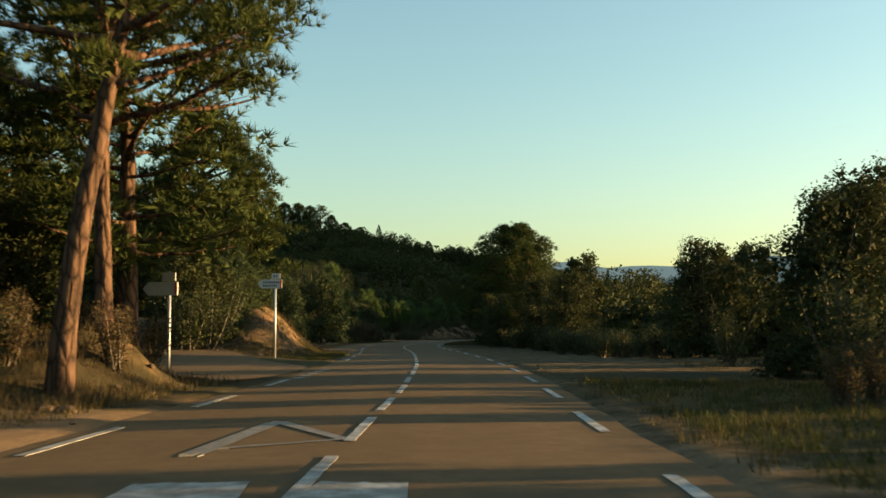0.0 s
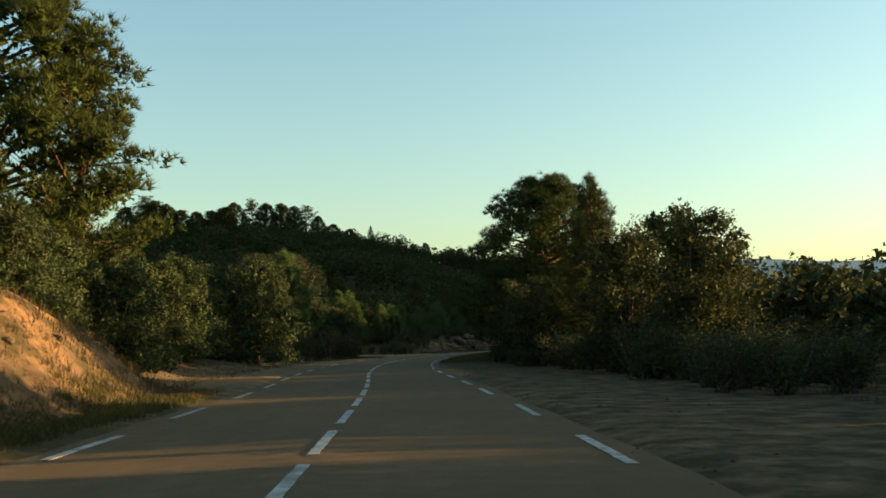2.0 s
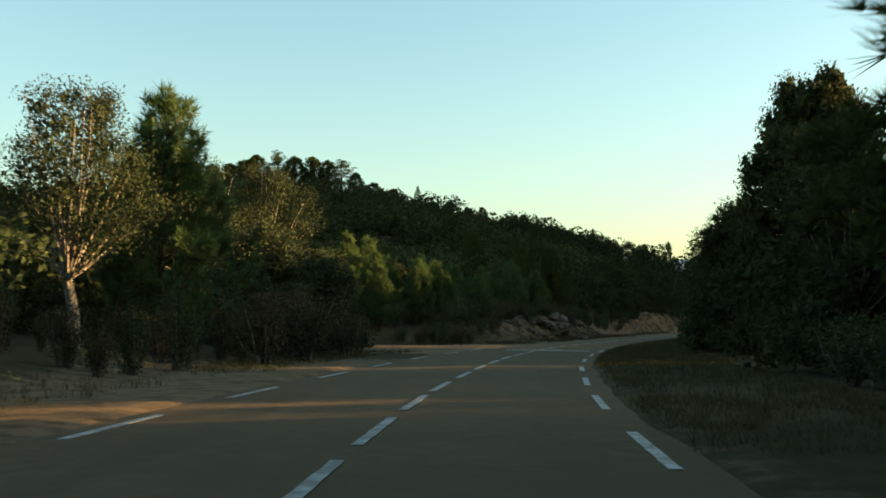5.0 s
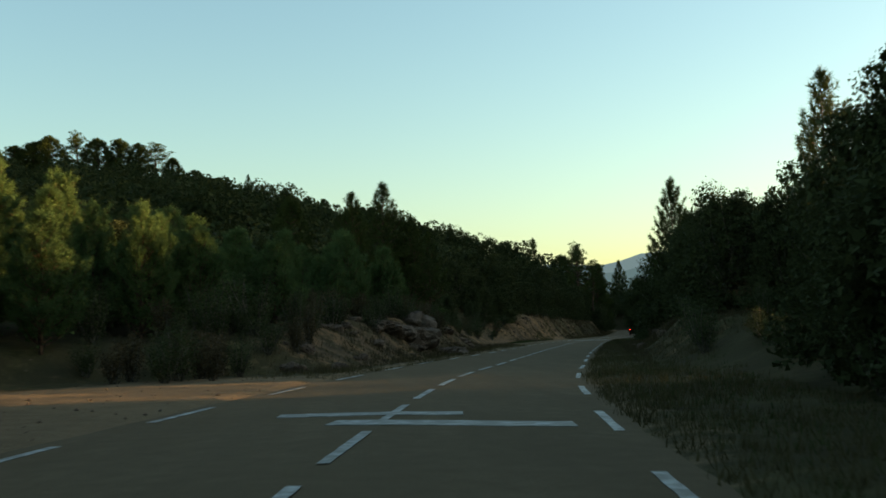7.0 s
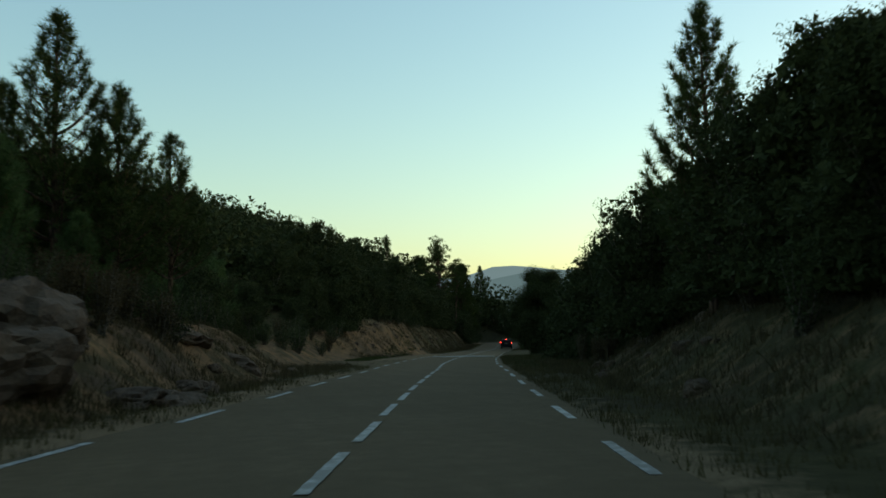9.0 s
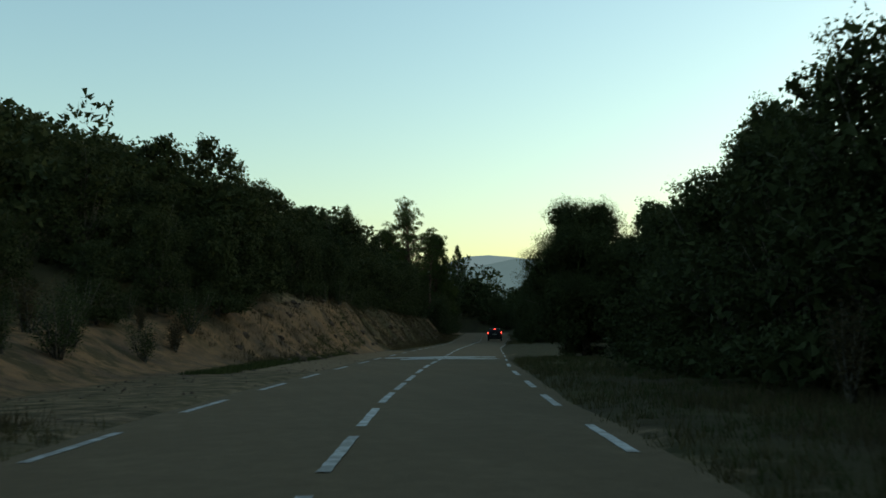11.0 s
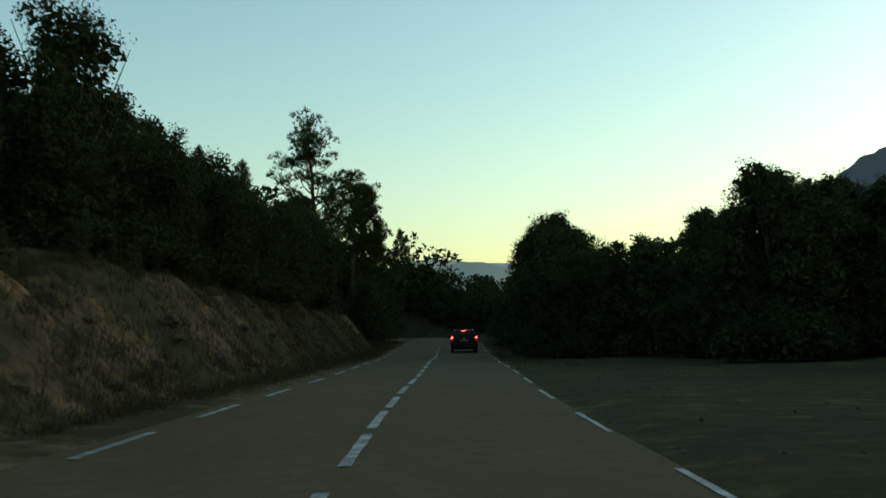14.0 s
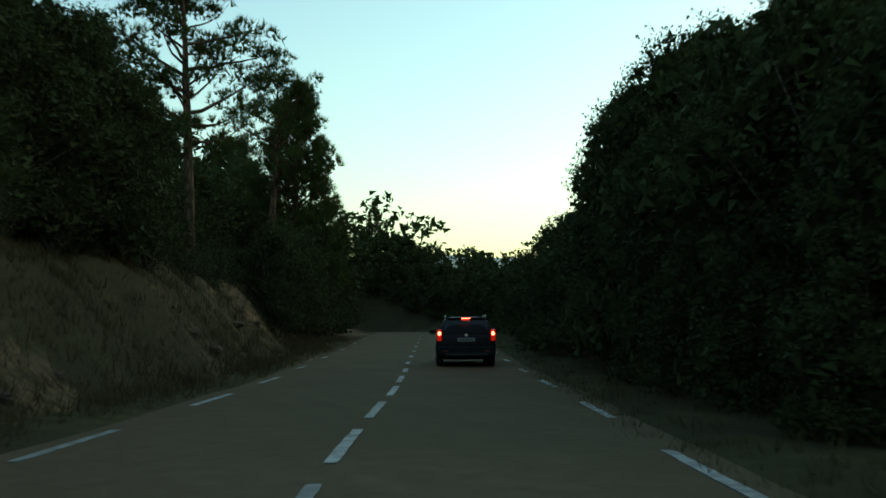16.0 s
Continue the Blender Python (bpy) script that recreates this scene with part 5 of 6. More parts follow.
def build_woods():
    clear = lambda x, y: ~np.array([in_gap(p, q, 1.0) and p < 70 for p, q in zip(x, y)], bool)
    a = woods(201, 5200, ((-150, 75), (170, 400)), (3.2, 6.6), lambda x, y: (side_of_road(x, y) < -30) & (ridge_height(x, y) > 4), 64, 0.42)
    b = woods(202, 700, ((-140, -18), (-10, 200)), (3, 5), lambda x, y: side_of_road(x, y) < -27, 60, 0.46)
    # hidden right-hand woods, y 98 to 232, made taller to block the sun
    c = join([woods(203, 260, ((20, 150), (20, 98)), (3.0, 4.6), lambda x, y: (side_of_road(x, y) > 24) & clear(x, y), 60, 0.46), woods(207, 300, ((20, 150), (98, 232)), (6.0, 9.0), lambda x, y: (side_of_road(x, y) > 28) & clear(x, y), 60, 0.46), woods(208, 240, ((20, 150), (232, 330)), (3.0, 4.6), lambda x, y: side_of_road(x, y) > 24, 60, 0.46)])
    d = woods(204, 1500, ((10, 300), (352, 640)), (5, 8.5), lambda x, y: off_line(x, y) > 9, 50, 0.56)
    e = woods(205, 420, ((0, 110), (332, 385)), (4.0, 7.0), lambda x, y: (off_line(x, y) > 6) & (np.abs(side_of_road(x, y)) < 60), 150, 0.28)
    h = woods(206, 420, ((8, 42), (40, 112)), (1.6, 1.8), lambda x, y: side_of_road(x, y) > 13, 190, 0.13)
    v, f = join([a, b, c, d, e, h])
    return tagged(link("hillside_woods", mesh_np("hillside_woods", v, f, M_WOODS)), "dark evergreen woods covering the hillside", "woods", kind="stuff")


def build_thicket():
    # the wood just behind its edge, where single trees can no longer be told apart
    spans = [(301, 260, 58, 122, -29, -17, (3.5, 5.5)), (302, 260, 122, 182, -31, -24, (3.5, 5.5)), (303, 200, 184, 232, -31, -18, (3.8, 5.6)), (304, 620, 232, 336, -33, -18, (4.0, 6.0)),
             (305, 170, 46, 104, 14, 26, (2.8, 4.4)), (306, 150, 98, 136, 14, 26, (5.5, 8.0)), (312, 140, 136, 166, 16, 28, (4.6, 6.8)), (307, 230, 166, 212, 16, 28, (5.0, 7.2)), (308, 90, 203, 236, 19, 30, (4.0, 5.8)), (311, 170, 236, 292, 19, 32, (3.0, 4.4)), (309, 300, 286, 345, 12, 28, (4.0, 5.6)), (310, 220, -12, 62, -34, -17, (4.0, 6.5))]
    out = []
    for seed, n, y0, y1, o0, o1, tall in spans:
        fits = lambda x, y: (side_of_road(x, y) > o0) & (side_of_road(x, y) < o1) & ~np.array([o0 > 0 and in_gap(p, q, 0.9) for p, q in zip(x, y)], bool)
        xs = [float(road_x(v)) for v in (y0, y1)]
        out.append(woods(seed, int(n * (max(xs) - min(xs) + o1 - o0) / (o1 - o0) * 0.8), ((min(xs) + o0, max(xs) + o1), (y0, y1)), tall, fits, 110, 0.27))
    v, f = join(out)
    return tagged(link("thicket", mesh_np("thicket", v, f, M_OAK)), "dense dark evergreen thicket behind the roadside trees", "woods", kind="stuff")


build_thicket()
build_woods()
# pines that stand out along the ridge
for x, y, z, w in ((-62, 338, 46.0, 0.9), (-57, 341, 45.4, 0.8), (-53, 342, 46.2, 0.9), (-49, 342, 46.0, 0.9), (-45, 343, 45.2, 0.8), (-41, 343, 43.8, 0.9), (-37.5, 344, 42.0, 0.8), (-85, 334, 46.8, 1.0), (-89, 336, 46.0, 1.0), (-82, 333, 45.4, 0.9), (-94, 336, 45.4, 0.9), (-77, 334, 43.6, 1.2), (-73, 335, 43.0, 1.1), (-69, 336, 43.4, 1.2), (-65, 337, 44.6, 1.2), (-33, 346, 39.6, 1.1), (-28, 348, 38.2, 1.2), (-5.2, 352, 33.6, 0.8), (6.2, 352, 31.6, 0.9), (20, 368, 28.5, 0.7), (30, 372, 26.6, 0.8), (42, 380, 25.0, 0.8), (56.7, 385.8, 22.8, 0.8)):
    top_at("pine" if x in (-57, -41, -89) else "full", x, y, z - 0.6, w * 1.25)
for x, y, z in ((-22, 350, 38.0), (14, 366, 30.0), (26, 371, 28.5), (49, 383, 25.0), (64, 395, 24.5)):
    top_at("slim", x, y, z, 0.9)


for kind, models in STORE.items():
    for k, (src, h) in enumerate(models):
        if (kind, k) not in USED:
            for o in (*src.children_recursive, src):
                bpy.data.objects.remove(o)


# ---- far ranges ----
def mountain_range(name, dist, profile, material, seed, label, depth=900):
    """A long ridge round the place: (azimuth, elevation) pairs in degrees give its crest."""
    az = np.radians(np.linspace(profile[0][0], profile[-1][0], 160))
    el = np.interp(np.degrees(az), [p[0] for p in profile], [p[1] for p in profile])
    rows = []
    for k, u in enumerate(np.linspace(0, 1, 12)):
        d = dist - depth * (1 - u) if u < 1 else dist
        crest = dist * np.tan(np.radians(el))
        fold = 1 + 0.16 * (1 - u) * wob(np.degrees(az) * 14, d * 0.05 + 0 * az, 11.0, seed)
        z = crest * u**1.15 * fold + (dist * 0.0016) * wob(np.degrees(az) * 20, 0 * az + u * 9, 5.0, seed + 1) * u
        rows.append(np.stack([np.sin(az) * d, np.cos(az) * d, z - 4], 1))
    v = np.stack(rows, 0)
    n = v.shape[1]
    i, j = np.meshgrid(np.arange(v.shape[0] - 1), np.arange(n - 1), indexing="ij")
    f = np.stack([i * n + j, i * n + j + 1, (i + 1) * n + j + 1, (i + 1) * n + j], -1).reshape(-1, 4)
    return tagged(link(name, mesh_np(name, v.reshape(-1, 3), f, material, True)), label, "mountain", kind="structure")


mountain_range("backdrop_far_range", 4300, [(-70, 2.4), (-30, 2.9), (0, 3.5), (7, 3.95), (9, 3.6), (11, 3.75), (14, 3.5), (16, 4.15), (18, 4.1), (20, 3.9), (23, 3.8), (28, 3.7), (60, 3.0), (110, 2.0)], M_FAR, 3, "mountain range on the horizon, pale blue with painted haze")
mountain_range("backdrop_near_range", 3000, [(-70, 1.2), (0, 2.2), (10, 2.8), (15, 3.2), (18, 3.95), (20, 3.75), (22, 3.4), (26, 3.2), (60, 2.6), (110, 1.5)], M_NEARFAR, 8, "wooded range with painted blue haze")
mountain_range("backdrop_peak", 2600, [(29, 2.4), (32, 4.0), (33, 4.7), (35.6, 6.6), (38, 8.2), (41, 9.4), (45, 10.6), (50, 10.0), (58, 7.0), (66, 3.0)], M_PEAK, 5, "steep mountain tinted dark blue by painted haze")


# ---- rocks ----
def rock_mesh(seed, flat=0.75):
    rng = np.random.default_rng(seed)
    bm = bmesh.new()
    bmesh.ops.create_icosphere(bm, subdivisions=4, radius=0.5)
    cuts = [(Vector(unit(rng, 1)[0]), rng.uniform(0.26, 0.42)) for _ in range(9)]
    for v in bm.verts:
        for nrm, d in cuts:
            over = v.co.dot(nrm) - d
            if over > 0:
                v.co -= nrm * over * 0.85
        at = v.co + Vector((seed, 0, 0))
        v.co += v.co.normalized() * (0.07 * noise.noise(at * 4) + 0.035 * noise.noise(at * 11) - 0.09 * max(0.0, 0.12 - abs(noise.noise(at * 2.6))) / 0.12)
        v.co.z *= flat
    me = bpy.data.meshes.new("rock")
    bm.to_mesh(me)
    bm.free()
    me.materials.append(M_ROCK)
    return me


ROCKS = [rock_mesh(400 + k, 0.6 + 0.08 * (k % 4)) for k in range(7)]


def rock(x, y, size, sink=0.3, tall=1.0, rng=np.random.default_rng(17), label="weathered brown granite rock half buried in the bank"):
    ob = link("rock", ROCKS[int(rng.integers(7))])
    ob.matrix_basis = pose(x, y, gz(x, y) + size * 0.3 * tall - size * sink, rng.uniform(-15, 15), rng.uniform(-15, 15), rng.uniform(0, 360)) @ Matrix.Diagonal((size, size * rng.uniform(0.7, 1.2), size * tall, 1))
    return tagged(ob, label, "rock", "rocks on the bank")


rock(3.5, 171.6, 2.2, 0.25, 0.95, label="large fissured granite boulder on the bank")
rock(2.2, 168.6, 1.9, 0.3, 0.9, label="large fissured granite boulder on the bank")
rock(5.2, 174.2, 1.6, 0.3, 0.85, label="large fissured granite boulder on the bank")


rock(5.2, 187.2, 4.0, 0.34, 0.62, label="broad rounded granite outcrop above the road")
rock(7.4, 189.6, 2.6, 0.36, 0.6, label="broad rounded granite outcrop above the road")
rock(3.2, 173.0, 3.0, 0.34, 1.15, label="large fissured granite outcrop above the road")
rock(3.0, 170.6, 3.0, 0.42, 0.9, label="large fissured granite outcrop above the road")
rock(1.2, 167.4, 2.8, 0.35, 0.75, label="large fissured granite outcrop above the road")
rock(5.6, 175.4, 2.4, 0.35, 0.75, label="large fissured granite outcrop above the road")
rock(6.4, 179.6, 2.0, 0.35, 0.7, label="large fissured granite outcrop above the road")


def rocks_along(y0, y1, o0, o1, n, size, seed):
    rng = np.random.default_rng(seed)
    for _ in range(n):
        y = rng.uniform(y0, y1)
        rock(float(road_x(y)) + rng.uniform(o0, o1), y, rng.uniform(*size) ** 1.0, rng=rng)


rocks_along(151, 180, -9.0, -5.2, 34, (0.3, 1.1), 1)
rocks_along(180, 206, -9.5, -6.0, 12, (0.25, 0.7), 2)
rocks_along(232, 262, -10.0, -5.6, 60, (0.15, 0.6), 3)
rocks_along(262, 322, -8.0, -4.8, 60, (0.15, 0.55), 4)
rocks_along(156, 194, 5.6, 8.5, 16, (0.25, 0.8), 5)
rocks_along(13, 25, -7.6, -4.4, 26, (0.1, 0.36), 6)
rocks_along(43, 62, -9.0, -5.2, 34, (0.1, 0.38), 7)


# ---- pebbles and grass: past counting ----
def scatter(seed, n, y0, y1, o0, o1, power=1.0):
    rng = np.random.default_rng(seed)
    y = rng.uniform(y0, y1, n)
    o = o0 + (o1 - o0) * rng.random(n) ** power
    x = road_x(y) + o
    return rng, x, y, ground_z(x, y)


def grass_blades(seed, spots, per, tall, spread):
    rng = np.random.default_rng(seed)
    out = []
    for x, y, z in spots:
        n = len(x)
        c = np.repeat(np.stack([x, y, z], 1), per, 0)
        c[:, :2] += rng.normal(size=(n * per, 2)) * spread
        h = np.repeat(tall * rng.uniform(0.45, 1.3, n), per) * rng.uniform(0.6, 1.2, n * per)
        lean = rng.normal(size=(n * per, 2)) * 0.38 * h[:, None]
        side = unit(rng, n * per) * np.array([1, 1, 0])
        side *= (0.008 + 0.02 * h)[:, None]
        tip = c + np.concatenate([lean, h[:, None]], 1)
        c[:, 2] -= 0.03
        v = np.stack([c - side, c + side, tip], 1).reshape(-1, 3)
        out.append((v, np.arange(3 * n * per).reshape(-1, 3)))
    return join(out)


def spots(*spans):
    out = []
    for k, (n, y0, y1, o0, o1, power) in enumerate(spans):
        rng, x, y, z = scatter(700 + k, n, y0, y1, o0, o1, power)
        patchy = wob(x, y, 3.1, 5) + 0.6 * wob(x, y, 1.1, 8)
        ok = patchy > rng.uniform(-1.2, 0.9, len(x))
        out.append((x[ok], y[ok], z[ok]))
    return out


v, f = grass_blades(801, spots((1500, 0, 24, 3.5, 14, 1.0), (1800, 24, 96, 9, 14, 1.0), (6500, 92, 160, 3.4, 7.5, 1.4), (4200, 160, 232, 3.4, 7, 1.4), (1600, 276, 335, 3.4, 6, 1.3), (2200, 2, 24, -9, -4.2, 1.0), (2400, 43, 60, -8.5, -3.7, 0.8), (1500, 58, 126, -9, -5.4, 1.0), (2600, 146, 205, -6, -3.6, 1.2), (1400, 232, 262, -8.8, -6.4, 0.9), (7000, 262, 335, -8.5, -3.8, 0.9), (2600, 150, 206, -9, -4.6, 0.9), (2400, 150, 206, 5, 9.5, 0.9)), 8, 0.15, 0.09)
tagged(link("dry_grass", mesh_np("dry_grass", v, f, M_GRASS)), "parched straw-coloured grass along the verges", "grass", kind="stuff")
v, f = grass_blades(802, spots((7000, 2, 24, 4.0, 14, 1.0), (2200, 96, 160, 3.8, 7.5, 1.0), (3600, 196, 234, 3.6, 9.5, 1.0), (2400, 43, 56, -5.8, -3.7, 0.9), (900, 108, 130, -8, -5.2, 1.0), (5200, 222, 254, -7.6, -6.0, 1.0)), 7, 0.13, 0.08)
tagged(link("green_grass", mesh_np("green_grass", v, f, M_GREEN)), "short green grass on the verges", "grass", kind="stuff")

v, f = grass_blades(803, spots((1900, 232, 262, -11.5, -7.2, 0.8), (7600, 258, 335, -9, -4.3, 0.8), (2600, 150, 206, -9, -4.6, 0.8), (2600, 150, 206, 4.8, 9.5, 0.8), (500, 43, 62, -8.6, -5.0, 0.8), (1500, 11, 27, -10.5, -4.5, 1.0)), 9, 0.27, 0.13)
tagged(link("dry_weeds", mesh_np("dry_weeds", v, f, M_DRYSHRUB)), "brown dry weeds tufted over the cut banks", "weeds", kind="stuff")


def pebbles():
    out = []
    for k, (n, y0, y1, o0, o1) in enumerate(((600, 0, 24, -7, -3.3), (700, 16, 90, 3.2, 7), (900, 122, 152, -14, -3.3), (500, 150, 205, -6, -3.3), (900, 200, 240, -8, -3.3), (500, 230, 282, 3.2, 8), (500, 40, 60, -8, -3.4), (700, 236, 320, -8, -4))):
        rng, x, y, z = scatter(900 + k, n, y0, y1, o0, o1, 1.3)
        s = 0.01 + 0.045 * rng.random(n) ** 5
        c = np.stack([x, y, z + s * 0.2], 1)
        base = np.array([(1, 0, 0), (0, 1, 0), (-1, 0, 0), (0, -1, 0), (0, 0, 0.7), (0, 0, -0.6)], float)
        v = c[:, None] + base[None] * s[:, None, None] * rng.uniform(0.6, 1.3, (n, 6, 1))
        tri = np.array([(0, 1, 4), (1, 2, 4), (2, 3, 4), (3, 0, 4), (1, 0, 5), (2, 1, 5), (3, 2, 5), (0, 3, 5)])
        out.append((v.reshape(-1, 3), (np.arange(n)[:, None, None] * 6 + tri[None]).reshape(-1, 3)))
    v, f = join(out)
    tagged(link("pebbles", mesh_np("pebbles", v, f, M_ROCK)), "loose stones on the sandy verges", "stones", kind="stuff")


pebbles()


# ---- direction signs ----
def box(bm, x0, x1, y0, y1, z0, z1, bevel=0.0):
    r = bmesh.ops.create_cube(bm, size=1.0)
    for v in r["verts"]:
        v.co = Vector(((x0 + x1) / 2 + v.co.x * (x1 - x0), (y0 + y1) / 2 + v.co.y * (y1 - y0), (z0 + z1) / 2 + v.co.z * (z1 - z0)))
    if bevel:
        edges = list({e for v in r["verts"] for e in v.link_edges})
        bmesh.ops.bevel(bm, geom=edges, offset=bevel, segments=2, affect="EDGES", profile=0.6)


def cyl(bm, r, z0, z1, x=0.0, y=0.0, seg=16, axis="Z"):
    m = Matrix.Translation((x, y, (z0 + z1) / 2))
    if axis == "X":
        m = Matrix.Translation(((z0 + z1) / 2, x, y)) @ Matrix.Rotation(math.pi / 2, 4, "Y")
    bmesh.ops.create_cone(bm, cap_ends=True, segments=seg, radius1=r, radius2=r, depth=z1 - z0, matrix=m)


def direction_sign(x, y, post_h, panel_z, lettered, turn, label):
    root = new("direction_sign")
    bm = bmesh.new()
    cyl(bm, 0.042, -0.3, post_h)
    part("post", bm, M_STEEL, root, "galvanised steel post", True)
    bm = bmesh.new()
    cyl(bm, 0.046, post_h, post_h + 0.02)
    part("post_cap", bm, M_STEEL, root)
    # the arrow-shaped box, pointing left
    bm = bmesh.new()
    z0, z1 = panel_z, panel_z + 0.36
    outline = [(-0.72, (z0 + z1) / 2), (-0.56, z1), (0.27, z1), (0.27, z0), (-0.56, z0)]
    front = [bm.verts.new((a, -0.12, b)) for a, b in outline]
    back = [bm.verts.new((a, -0.05, b)) for a, b in outline]
    bm.faces.new(front)
    bm.faces.new(back[::-1])
    for k in range(5):
        bm.faces.new((front[k], back[k], back[(k + 1) % 5], front[(k + 1) % 5]))
    bmesh.ops.bevel(bm, geom=bm.edges[:], offset=0.008, segments=1, affect="EDGES")
    bmesh.ops.recalc_face_normals(bm, faces=bm.faces[:])
    panel = part("panel", bm, M_SIGN, root, "white arrow-shaped sign panel")
    bm = bmesh.new()
    box(bm, 0.19, 0.255, -0.126, -0.121, z0 + 0.02, z1 - 0.02)
    part("edge_band", bm, M_SIGNRED, panel, "red band at the panel's end")
    bm = bmesh.new()
    box(bm, -0.16, 0.2, -0.1, -0.05, z1 + 0.03, z1 + 0.26, 0.008)
    plate = part("number_plaque", bm, M_SIGN, root, "small plaque above the arrow")
    if lettered:
        for row, (a, n) in enumerate(((0.215, 8), (0.075, 7))):
            for k in range(n):
                bm = bmesh.new()
                box(bm, -0.5 + k * 0.085, -0.5 + k * 0.085 + 0.052, -0.126, -0.121, z0 + a - 0.005, z0 + a + 0.075)
                part("letter_bar", bm, M_INK, panel)
        for k in range(2):
            bm = bmesh.new()
            box(bm, -0.08 + k * 0.1, -0.02 + k * 0.1, -0.106, -0.101, z1 + 0.1, z1 + 0.19)
            part("letter_bar", bm, M_INK, plate)
    for dz in (0.08, 0.28):
        bm = bmesh.new()
        box(bm, -0.06, 0.06, -0.05, 0.05, z0 + dz - 0.015, z0 + dz + 0.015, 0.004)
        part("clamp", bm, M_STEEL, root)
    root.matrix_basis = pose(x, y, gz(x, y), 0, 0, turn)
    return tagged(root, label, "road sign", "direction signs at the junction")


direction_sign(-6.9, 42.0, 3.1, 2.85, True, 7, "white arrow direction sign on a steel post by the bank")
direction_sign(-7.4, 27.6, 2.5, 2.25, False, -8, "white arrow direction sign seen from behind on a steel post")


# ---- the black estate car ----
M_CARPAINT = mat("black_car_paint", lambda n: n.bsdf(n.mix(n.noise(3.0, 3.0), (0.006, 0.006, 0.007), (0.01, 0.01, 0.011)), 0.5, spec=0.1))
M_GLASS = mat("dark_car_glass", lambda n: n.bsdf((0.008, 0.01, 0.011), 0.1, spec=0.35))
M_TYRE = mat("tyre_rubber", lambda n: n.bsdf(n.mix(n.noise(40.0, 3.0), (0.012, 0.012, 0.012), (0.03, 0.028, 0.026)), 0.85, spec=0.2))
M_RIM = mat("alloy_rim", lambda n: n.bsdf((0.3, 0.3, 0.31), 0.35, metal=0.9))
M_RAIL = mat("silver_roof_rail", lambda n: n.bsdf((0.55, 0.56, 0.57), 0.3, metal=0.8))
M_TRIM = mat("black_plastic_trim", lambda n: n.bsdf((0.015, 0.015, 0.015), 0.6))
M_LENS = mat("red_lamp_lens", lambda n: n.bsdf((0.35, 0.012, 0.01), 0.2, Emission_Color=(1.0, 0.02, 0.015, 1), Emission_Strength=0.05))
M_LIT = mat("lit_brake_lamp", lambda n: n.add("ShaderNodeEmission", Color=(1.0, 0.05, 0.04, 1), Strength=5.0).outputs[0])
M_PLATE = mat("white_plate", lambda n: n.bsdf((0.2, 0.2, 0.19), 0.6))
M_REFLECTOR = mat("red_reflector", lambda n: n.bsdf((0.12, 0.008, 0.007), 0.3))


def loft(rings):
    """A closed shell through rings of (x, y, z) points."""
    bm = bmesh.new()
    rows = [[bm.verts.new(p) for p in r] for r in rings]
    n = len(rows[0])
    for a, b in zip(rows[:-1], rows[1:]):
        for k in range(n):
            bm.faces.new((a[k], a[(k + 1) % n], b[(k + 1) % n], b[k]))
    bm.faces.new(rows[0][::-1])
    bm.faces.new(rows[-1])
    bmesh.ops.recalc_face_normals(bm, faces=bm.faces[:])
    return bm


def ring(y, z0, z1, w, power=4.0, n=24, top=1.0):
    out = []
    for k in range(n):
        a = 2 * math.pi * k / n
        c, s = math.cos(a), math.sin(a)
        x = math.copysign(abs(c) ** (2 / power), c) * w
        z = math.copysign(abs(s) ** (2 / power), s)
        x *= 1 - (1 - top) * max(0.0, z)
        out.append((x, y, (z0 + z1) / 2 + z * (z1 - z0) / 2))
    return out


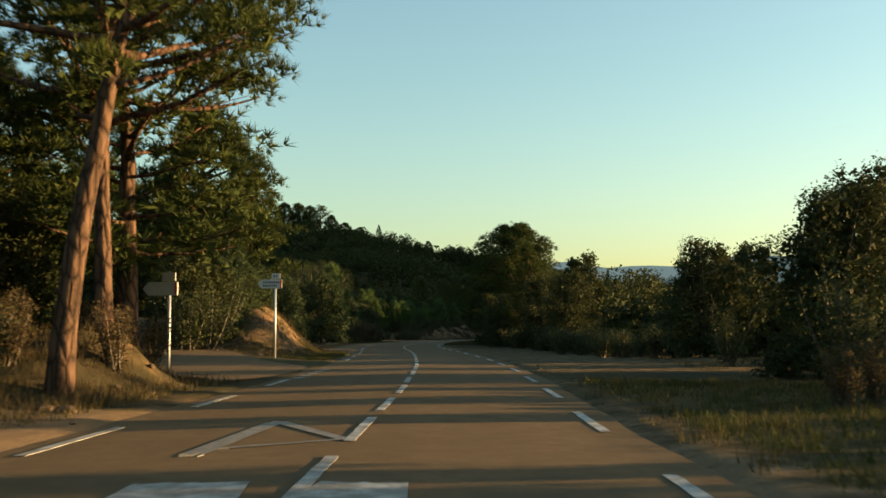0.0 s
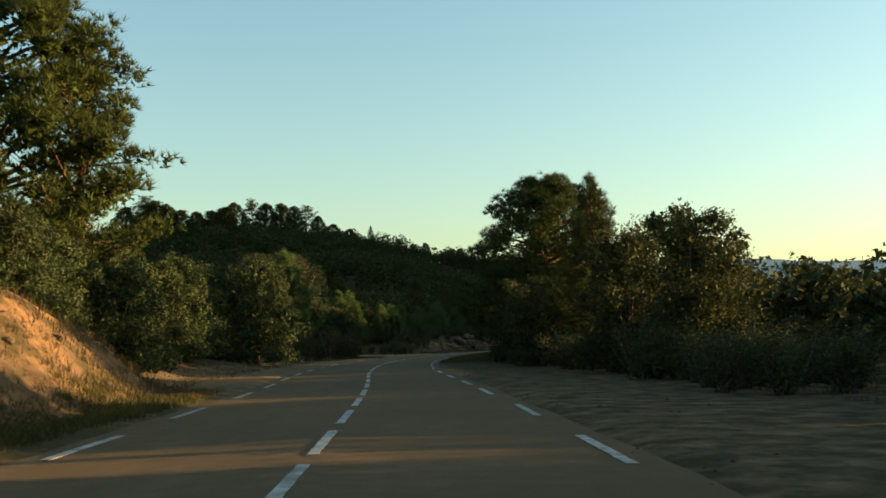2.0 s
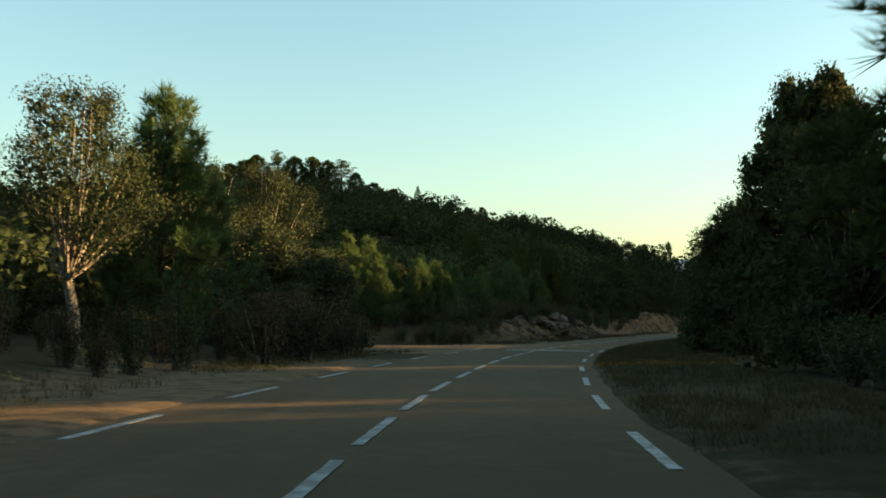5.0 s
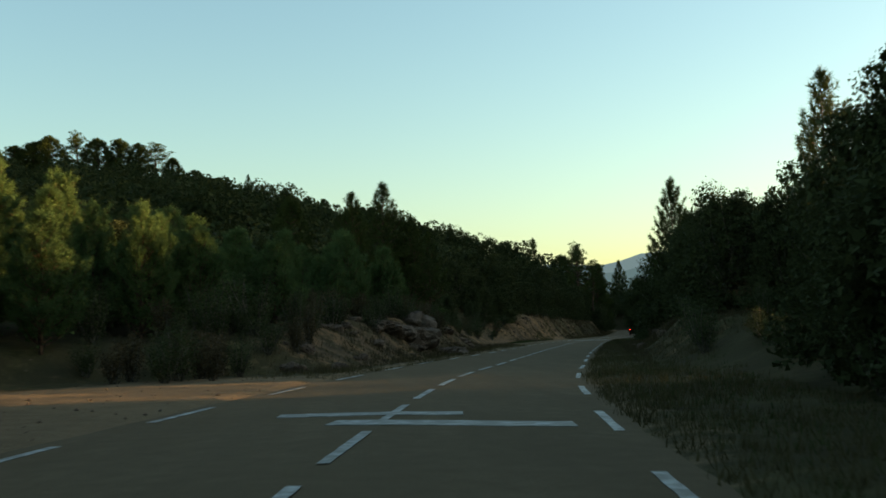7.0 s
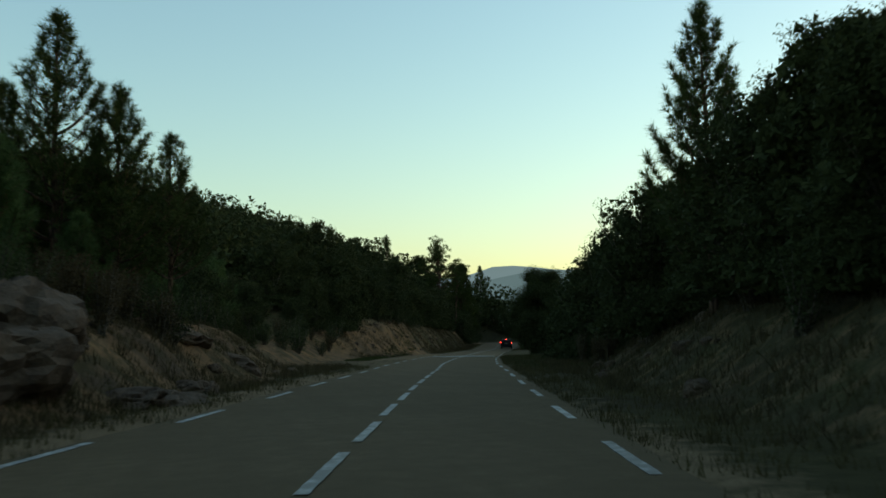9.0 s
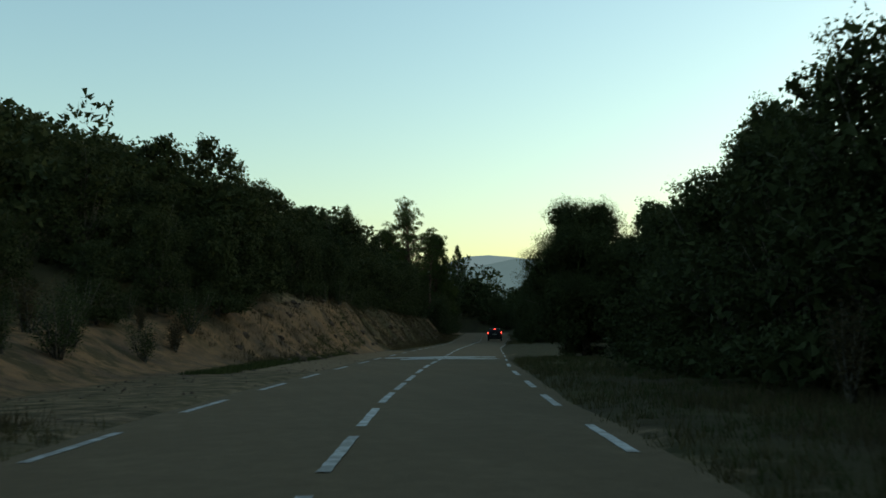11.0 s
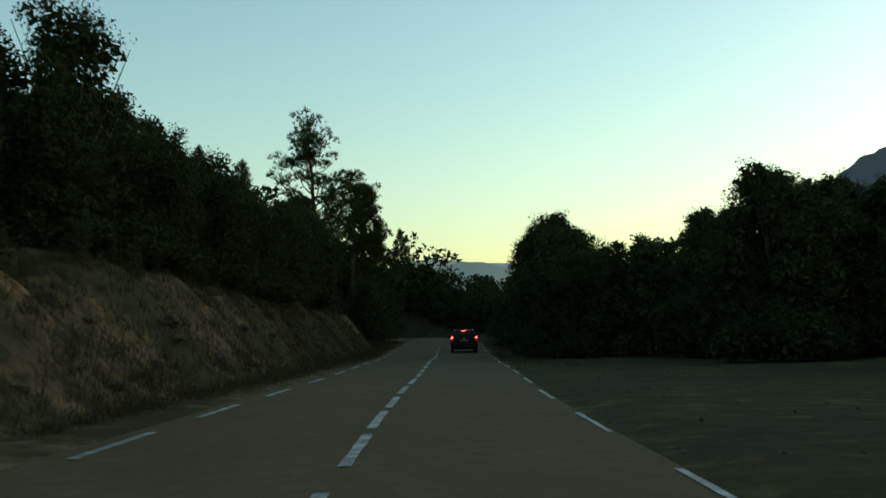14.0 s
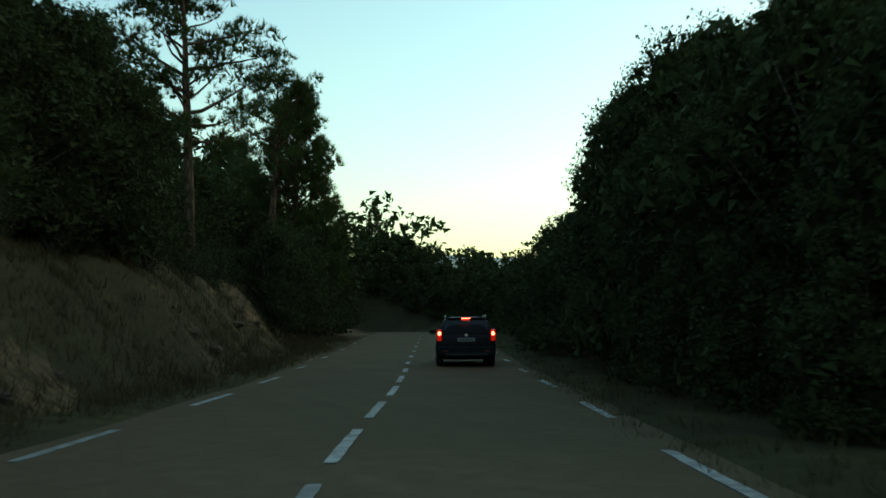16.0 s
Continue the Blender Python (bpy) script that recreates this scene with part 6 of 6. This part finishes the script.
def estate_car(x, y, z, turn):
    root = new("estate_car")
    body = part("body", loft([ring(0.0, 0.38, 0.86, 0.82, 5, top=0.97), ring(0.05, 0.3, 0.97, 0.88, 5, top=0.96), ring(0.25, 0.24, 1.02, 0.9, 6, top=0.95), ring(0.9, 0.2, 1.0, 0.905, 6, top=0.95), ring(2.2, 0.2, 0.98, 0.905, 6, top=0.95), ring(3.2, 0.2, 0.98, 0.9, 6, top=0.94), ring(3.9, 0.24, 0.86, 0.86, 5, top=0.92), ring(4.2, 0.3, 0.74, 0.76, 4, top=0.92), ring(4.32, 0.36, 0.62, 0.62, 4)]), M_CARPAINT, root, smooth=True)
    part("cabin", loft([ring(0.1, 0.86, 1.02, 0.8, 5, top=0.98), ring(0.22, 0.84, 1.22, 0.8, 5, top=0.86), ring(0.4, 0.84, 1.46, 0.79, 5, top=0.78), ring(0.65, 0.84, 1.5, 0.79, 5, top=0.78), ring(1.6, 0.84, 1.52, 0.79, 5, top=0.78), ring(2.2, 0.84, 1.48, 0.79, 5, top=0.79), ring(2.8, 0.84, 1.2, 0.79, 5, top=0.87), ring(3.2, 0.84, 1.0, 0.78, 5, top=0.95)]), M_CARPAINT, root, smooth=True)
    # rear window and its wiper
    bm = bmesh.new()
    vs = [bm.verts.new(p) for p in ((-0.69, 0.1, 1.0), (0.69, 0.1, 1.0), (0.6, 0.335, 1.4), (-0.6, 0.335, 1.4), (-0.69, 0.125, 1.0), (0.69, 0.125, 1.0), (0.6, 0.36, 1.4), (-0.6, 0.36, 1.4))]
    for q in ((0, 1, 2, 3), (7, 6, 5, 4), (0, 4, 5, 1), (2, 6, 7, 3), (1, 5, 6, 2), (3, 7, 4, 0)):
        bm.faces.new([vs[k] for k in q])
    bmesh.ops.recalc_face_normals(bm, faces=bm.faces[:])
    glass = part("rear_window", bm, M_GLASS, root, "dark rear window")
    bm = bmesh.new()
    box(bm, -0.02, 0.38, 0.085, 0.1, 1.02, 1.045, 0.004)
    part("wiper", bm, M_TRIM, glass)
    for s in (-1, 1):
        for y0, y1 in ((0.55, 1.3), (1.38, 2.25)):
            bm = bmesh.new()
            vs = [bm.verts.new(p) for p in ((s * 0.795, y0, 1.02), (s * 0.795, y1 + 0.25 * (y0 > 1), 1.02), (s * 0.655, y1, 1.4), (s * 0.655, y0 + 0.05, 1.4))]
            r = bmesh.ops.extrude_face_region(bm, geom=[bm.faces.new(vs)])
            for g in r["geom"]:
                if isinstance(g, bmesh.types.BMVert):
                    g.co.x += s * 0.02
            bmesh.ops.recalc_face_normals(bm, faces=bm.faces[:])
            part("side_window", bm, M_GLASS, root)
        bm = bmesh.new()
        box(bm, s * 0.6 - 0.018, s * 0.6 + 0.018, 0.45, 2.2, 1.53, 1.56, 0.01)
        for yy in (0.5, 1.3, 2.1):
            box(bm, s * 0.6 - 0.015, s * 0.6 + 0.015, yy - 0.04, yy + 0.04, 1.46, 1.54)
        part("roof_rail", bm, M_RAIL, root, "silver roof rail")
        bm = bmesh.new()
        box(bm, s * 0.8 - 0.07, s * 0.8 + 0.07, -0.03, 0.16, 0.78, 1.12, 0.03)
        lamp = part("tail_lamp", bm, M_LENS, root, "red tail lamp cluster")
        bm = bmesh.new()
        bmesh.ops.create_uvsphere(bm, u_segments=14, v_segments=8, radius=0.05, matrix=Matrix.Translation((s * 0.795, -0.028, 1.0)) @ Matrix.Diagonal((1.0, 0.3, 1.2, 1)))
        part("brake_light", bm, M_LIT, lamp, "glowing red brake light")
        bm = bmesh.new()
        box(bm, s * 0.98 - 0.1, s * 0.98 + 0.1, 2.45, 2.58, 0.98, 1.13, 0.04)
        mirror = part("wing_mirror", bm, M_CARPAINT, root)
        bm = bmesh.new()
        box(bm, s * 0.97 - 0.075, s * 0.97 + 0.075, 2.442, 2.449, 1.0, 1.11)
        part("mirror_glass", bm, M_GLASS, mirror)
        for yy in (0.78, 3.42):
            bm = bmesh.new()
            cyl(bm, 0.315, s * 0.78 - 0.1, s * 0.78 + 0.1, yy, 0.315, 28, "X")
            bmesh.ops.bevel(bm, geom=[e for e in bm.edges if e.is_boundary or len(e.link_faces) == 2 and any(len(q.verts) > 6 for q in e.link_faces)], offset=0.035, segments=2, affect="EDGES")
            wheel = part("wheel", bm, M_TYRE, root, "black tyre", True)
            bm = bmesh.new()
            cyl(bm, 0.2, s * 0.885 - 0.012, s * 0.885 + 0.012, yy, 0.315, 20, "X")
            part("rim", bm, M_RIM, wheel)
    bm = bmesh.new()
    box(bm, -0.86, 0.86, -0.06, 0.12, 0.36, 0.62, 0.045)
    bumper = part("rear_bumper", bm, M_CARPAINT, root)
    bm = bmesh.new()
    box(bm, -0.62, 0.62, -0.067, -0.02, 0.34, 0.42, 0.01)
    part("bumper_trim", bm, M_TRIM, bumper)
    for s in (-1, 1):
        bm = bmesh.new()
        box(bm, s * 0.62 - 0.08, s * 0.62 + 0.08, -0.069, -0.062, 0.46, 0.5)
        part("reflector", bm, M_REFLECTOR, bumper)
    bm = bmesh.new()
    box(bm, -0.26, 0.26, -0.012, 0.03, 0.76, 0.87, 0.004)
    plate = part("number_plate", bm, M_PLATE, root, "pale number plate")
    for k in range(7):
        bm = bmesh.new()
        box(bm, -0.2 + k * 0.06, -0.165 + k * 0.06, -0.017, -0.013, 0.785, 0.845)
        part("plate_bar", bm, M_INK, plate)
    bm = bmesh.new()
    bmesh.ops.create_cone(bm, cap_ends=True, segments=18, radius1=0.045, radius2=0.035, depth=0.02, matrix=Matrix.Translation((0, 0.03, 0.95)) @ Matrix.Rotation(math.pi / 2, 4, "X"))
    part("tailgate_badge", bm, M_RAIL, root)
    bm = bmesh.new()
    box(bm, -0.66, 0.66, 0.3, 0.48, 1.44, 1.475, 0.012)
    spoiler = part("roof_spoiler", bm, M_CARPAINT, root)
    bm = bmesh.new()
    box(bm, -0.13, 0.13, 0.288, 0.299, 1.44, 1.462, 0.003)
    part("high_brake_light", bm, M_LIT, spoiler, "glowing red high brake light")
    bm = bmesh.new()
    cyl(bm, 0.008, 1.5, 1.72, 0, 1.9, 8)
    part("aerial", bm, M_TRIM, root)
    root.matrix_basis = pose(x, y, z, 0, 0, turn)
    return tagged(root, "black estate car with glowing red brake lights", "car")


place, heading = on_road(s_at(308.2), 1.78)
estate_car(place.x, place.y, place.z, heading)
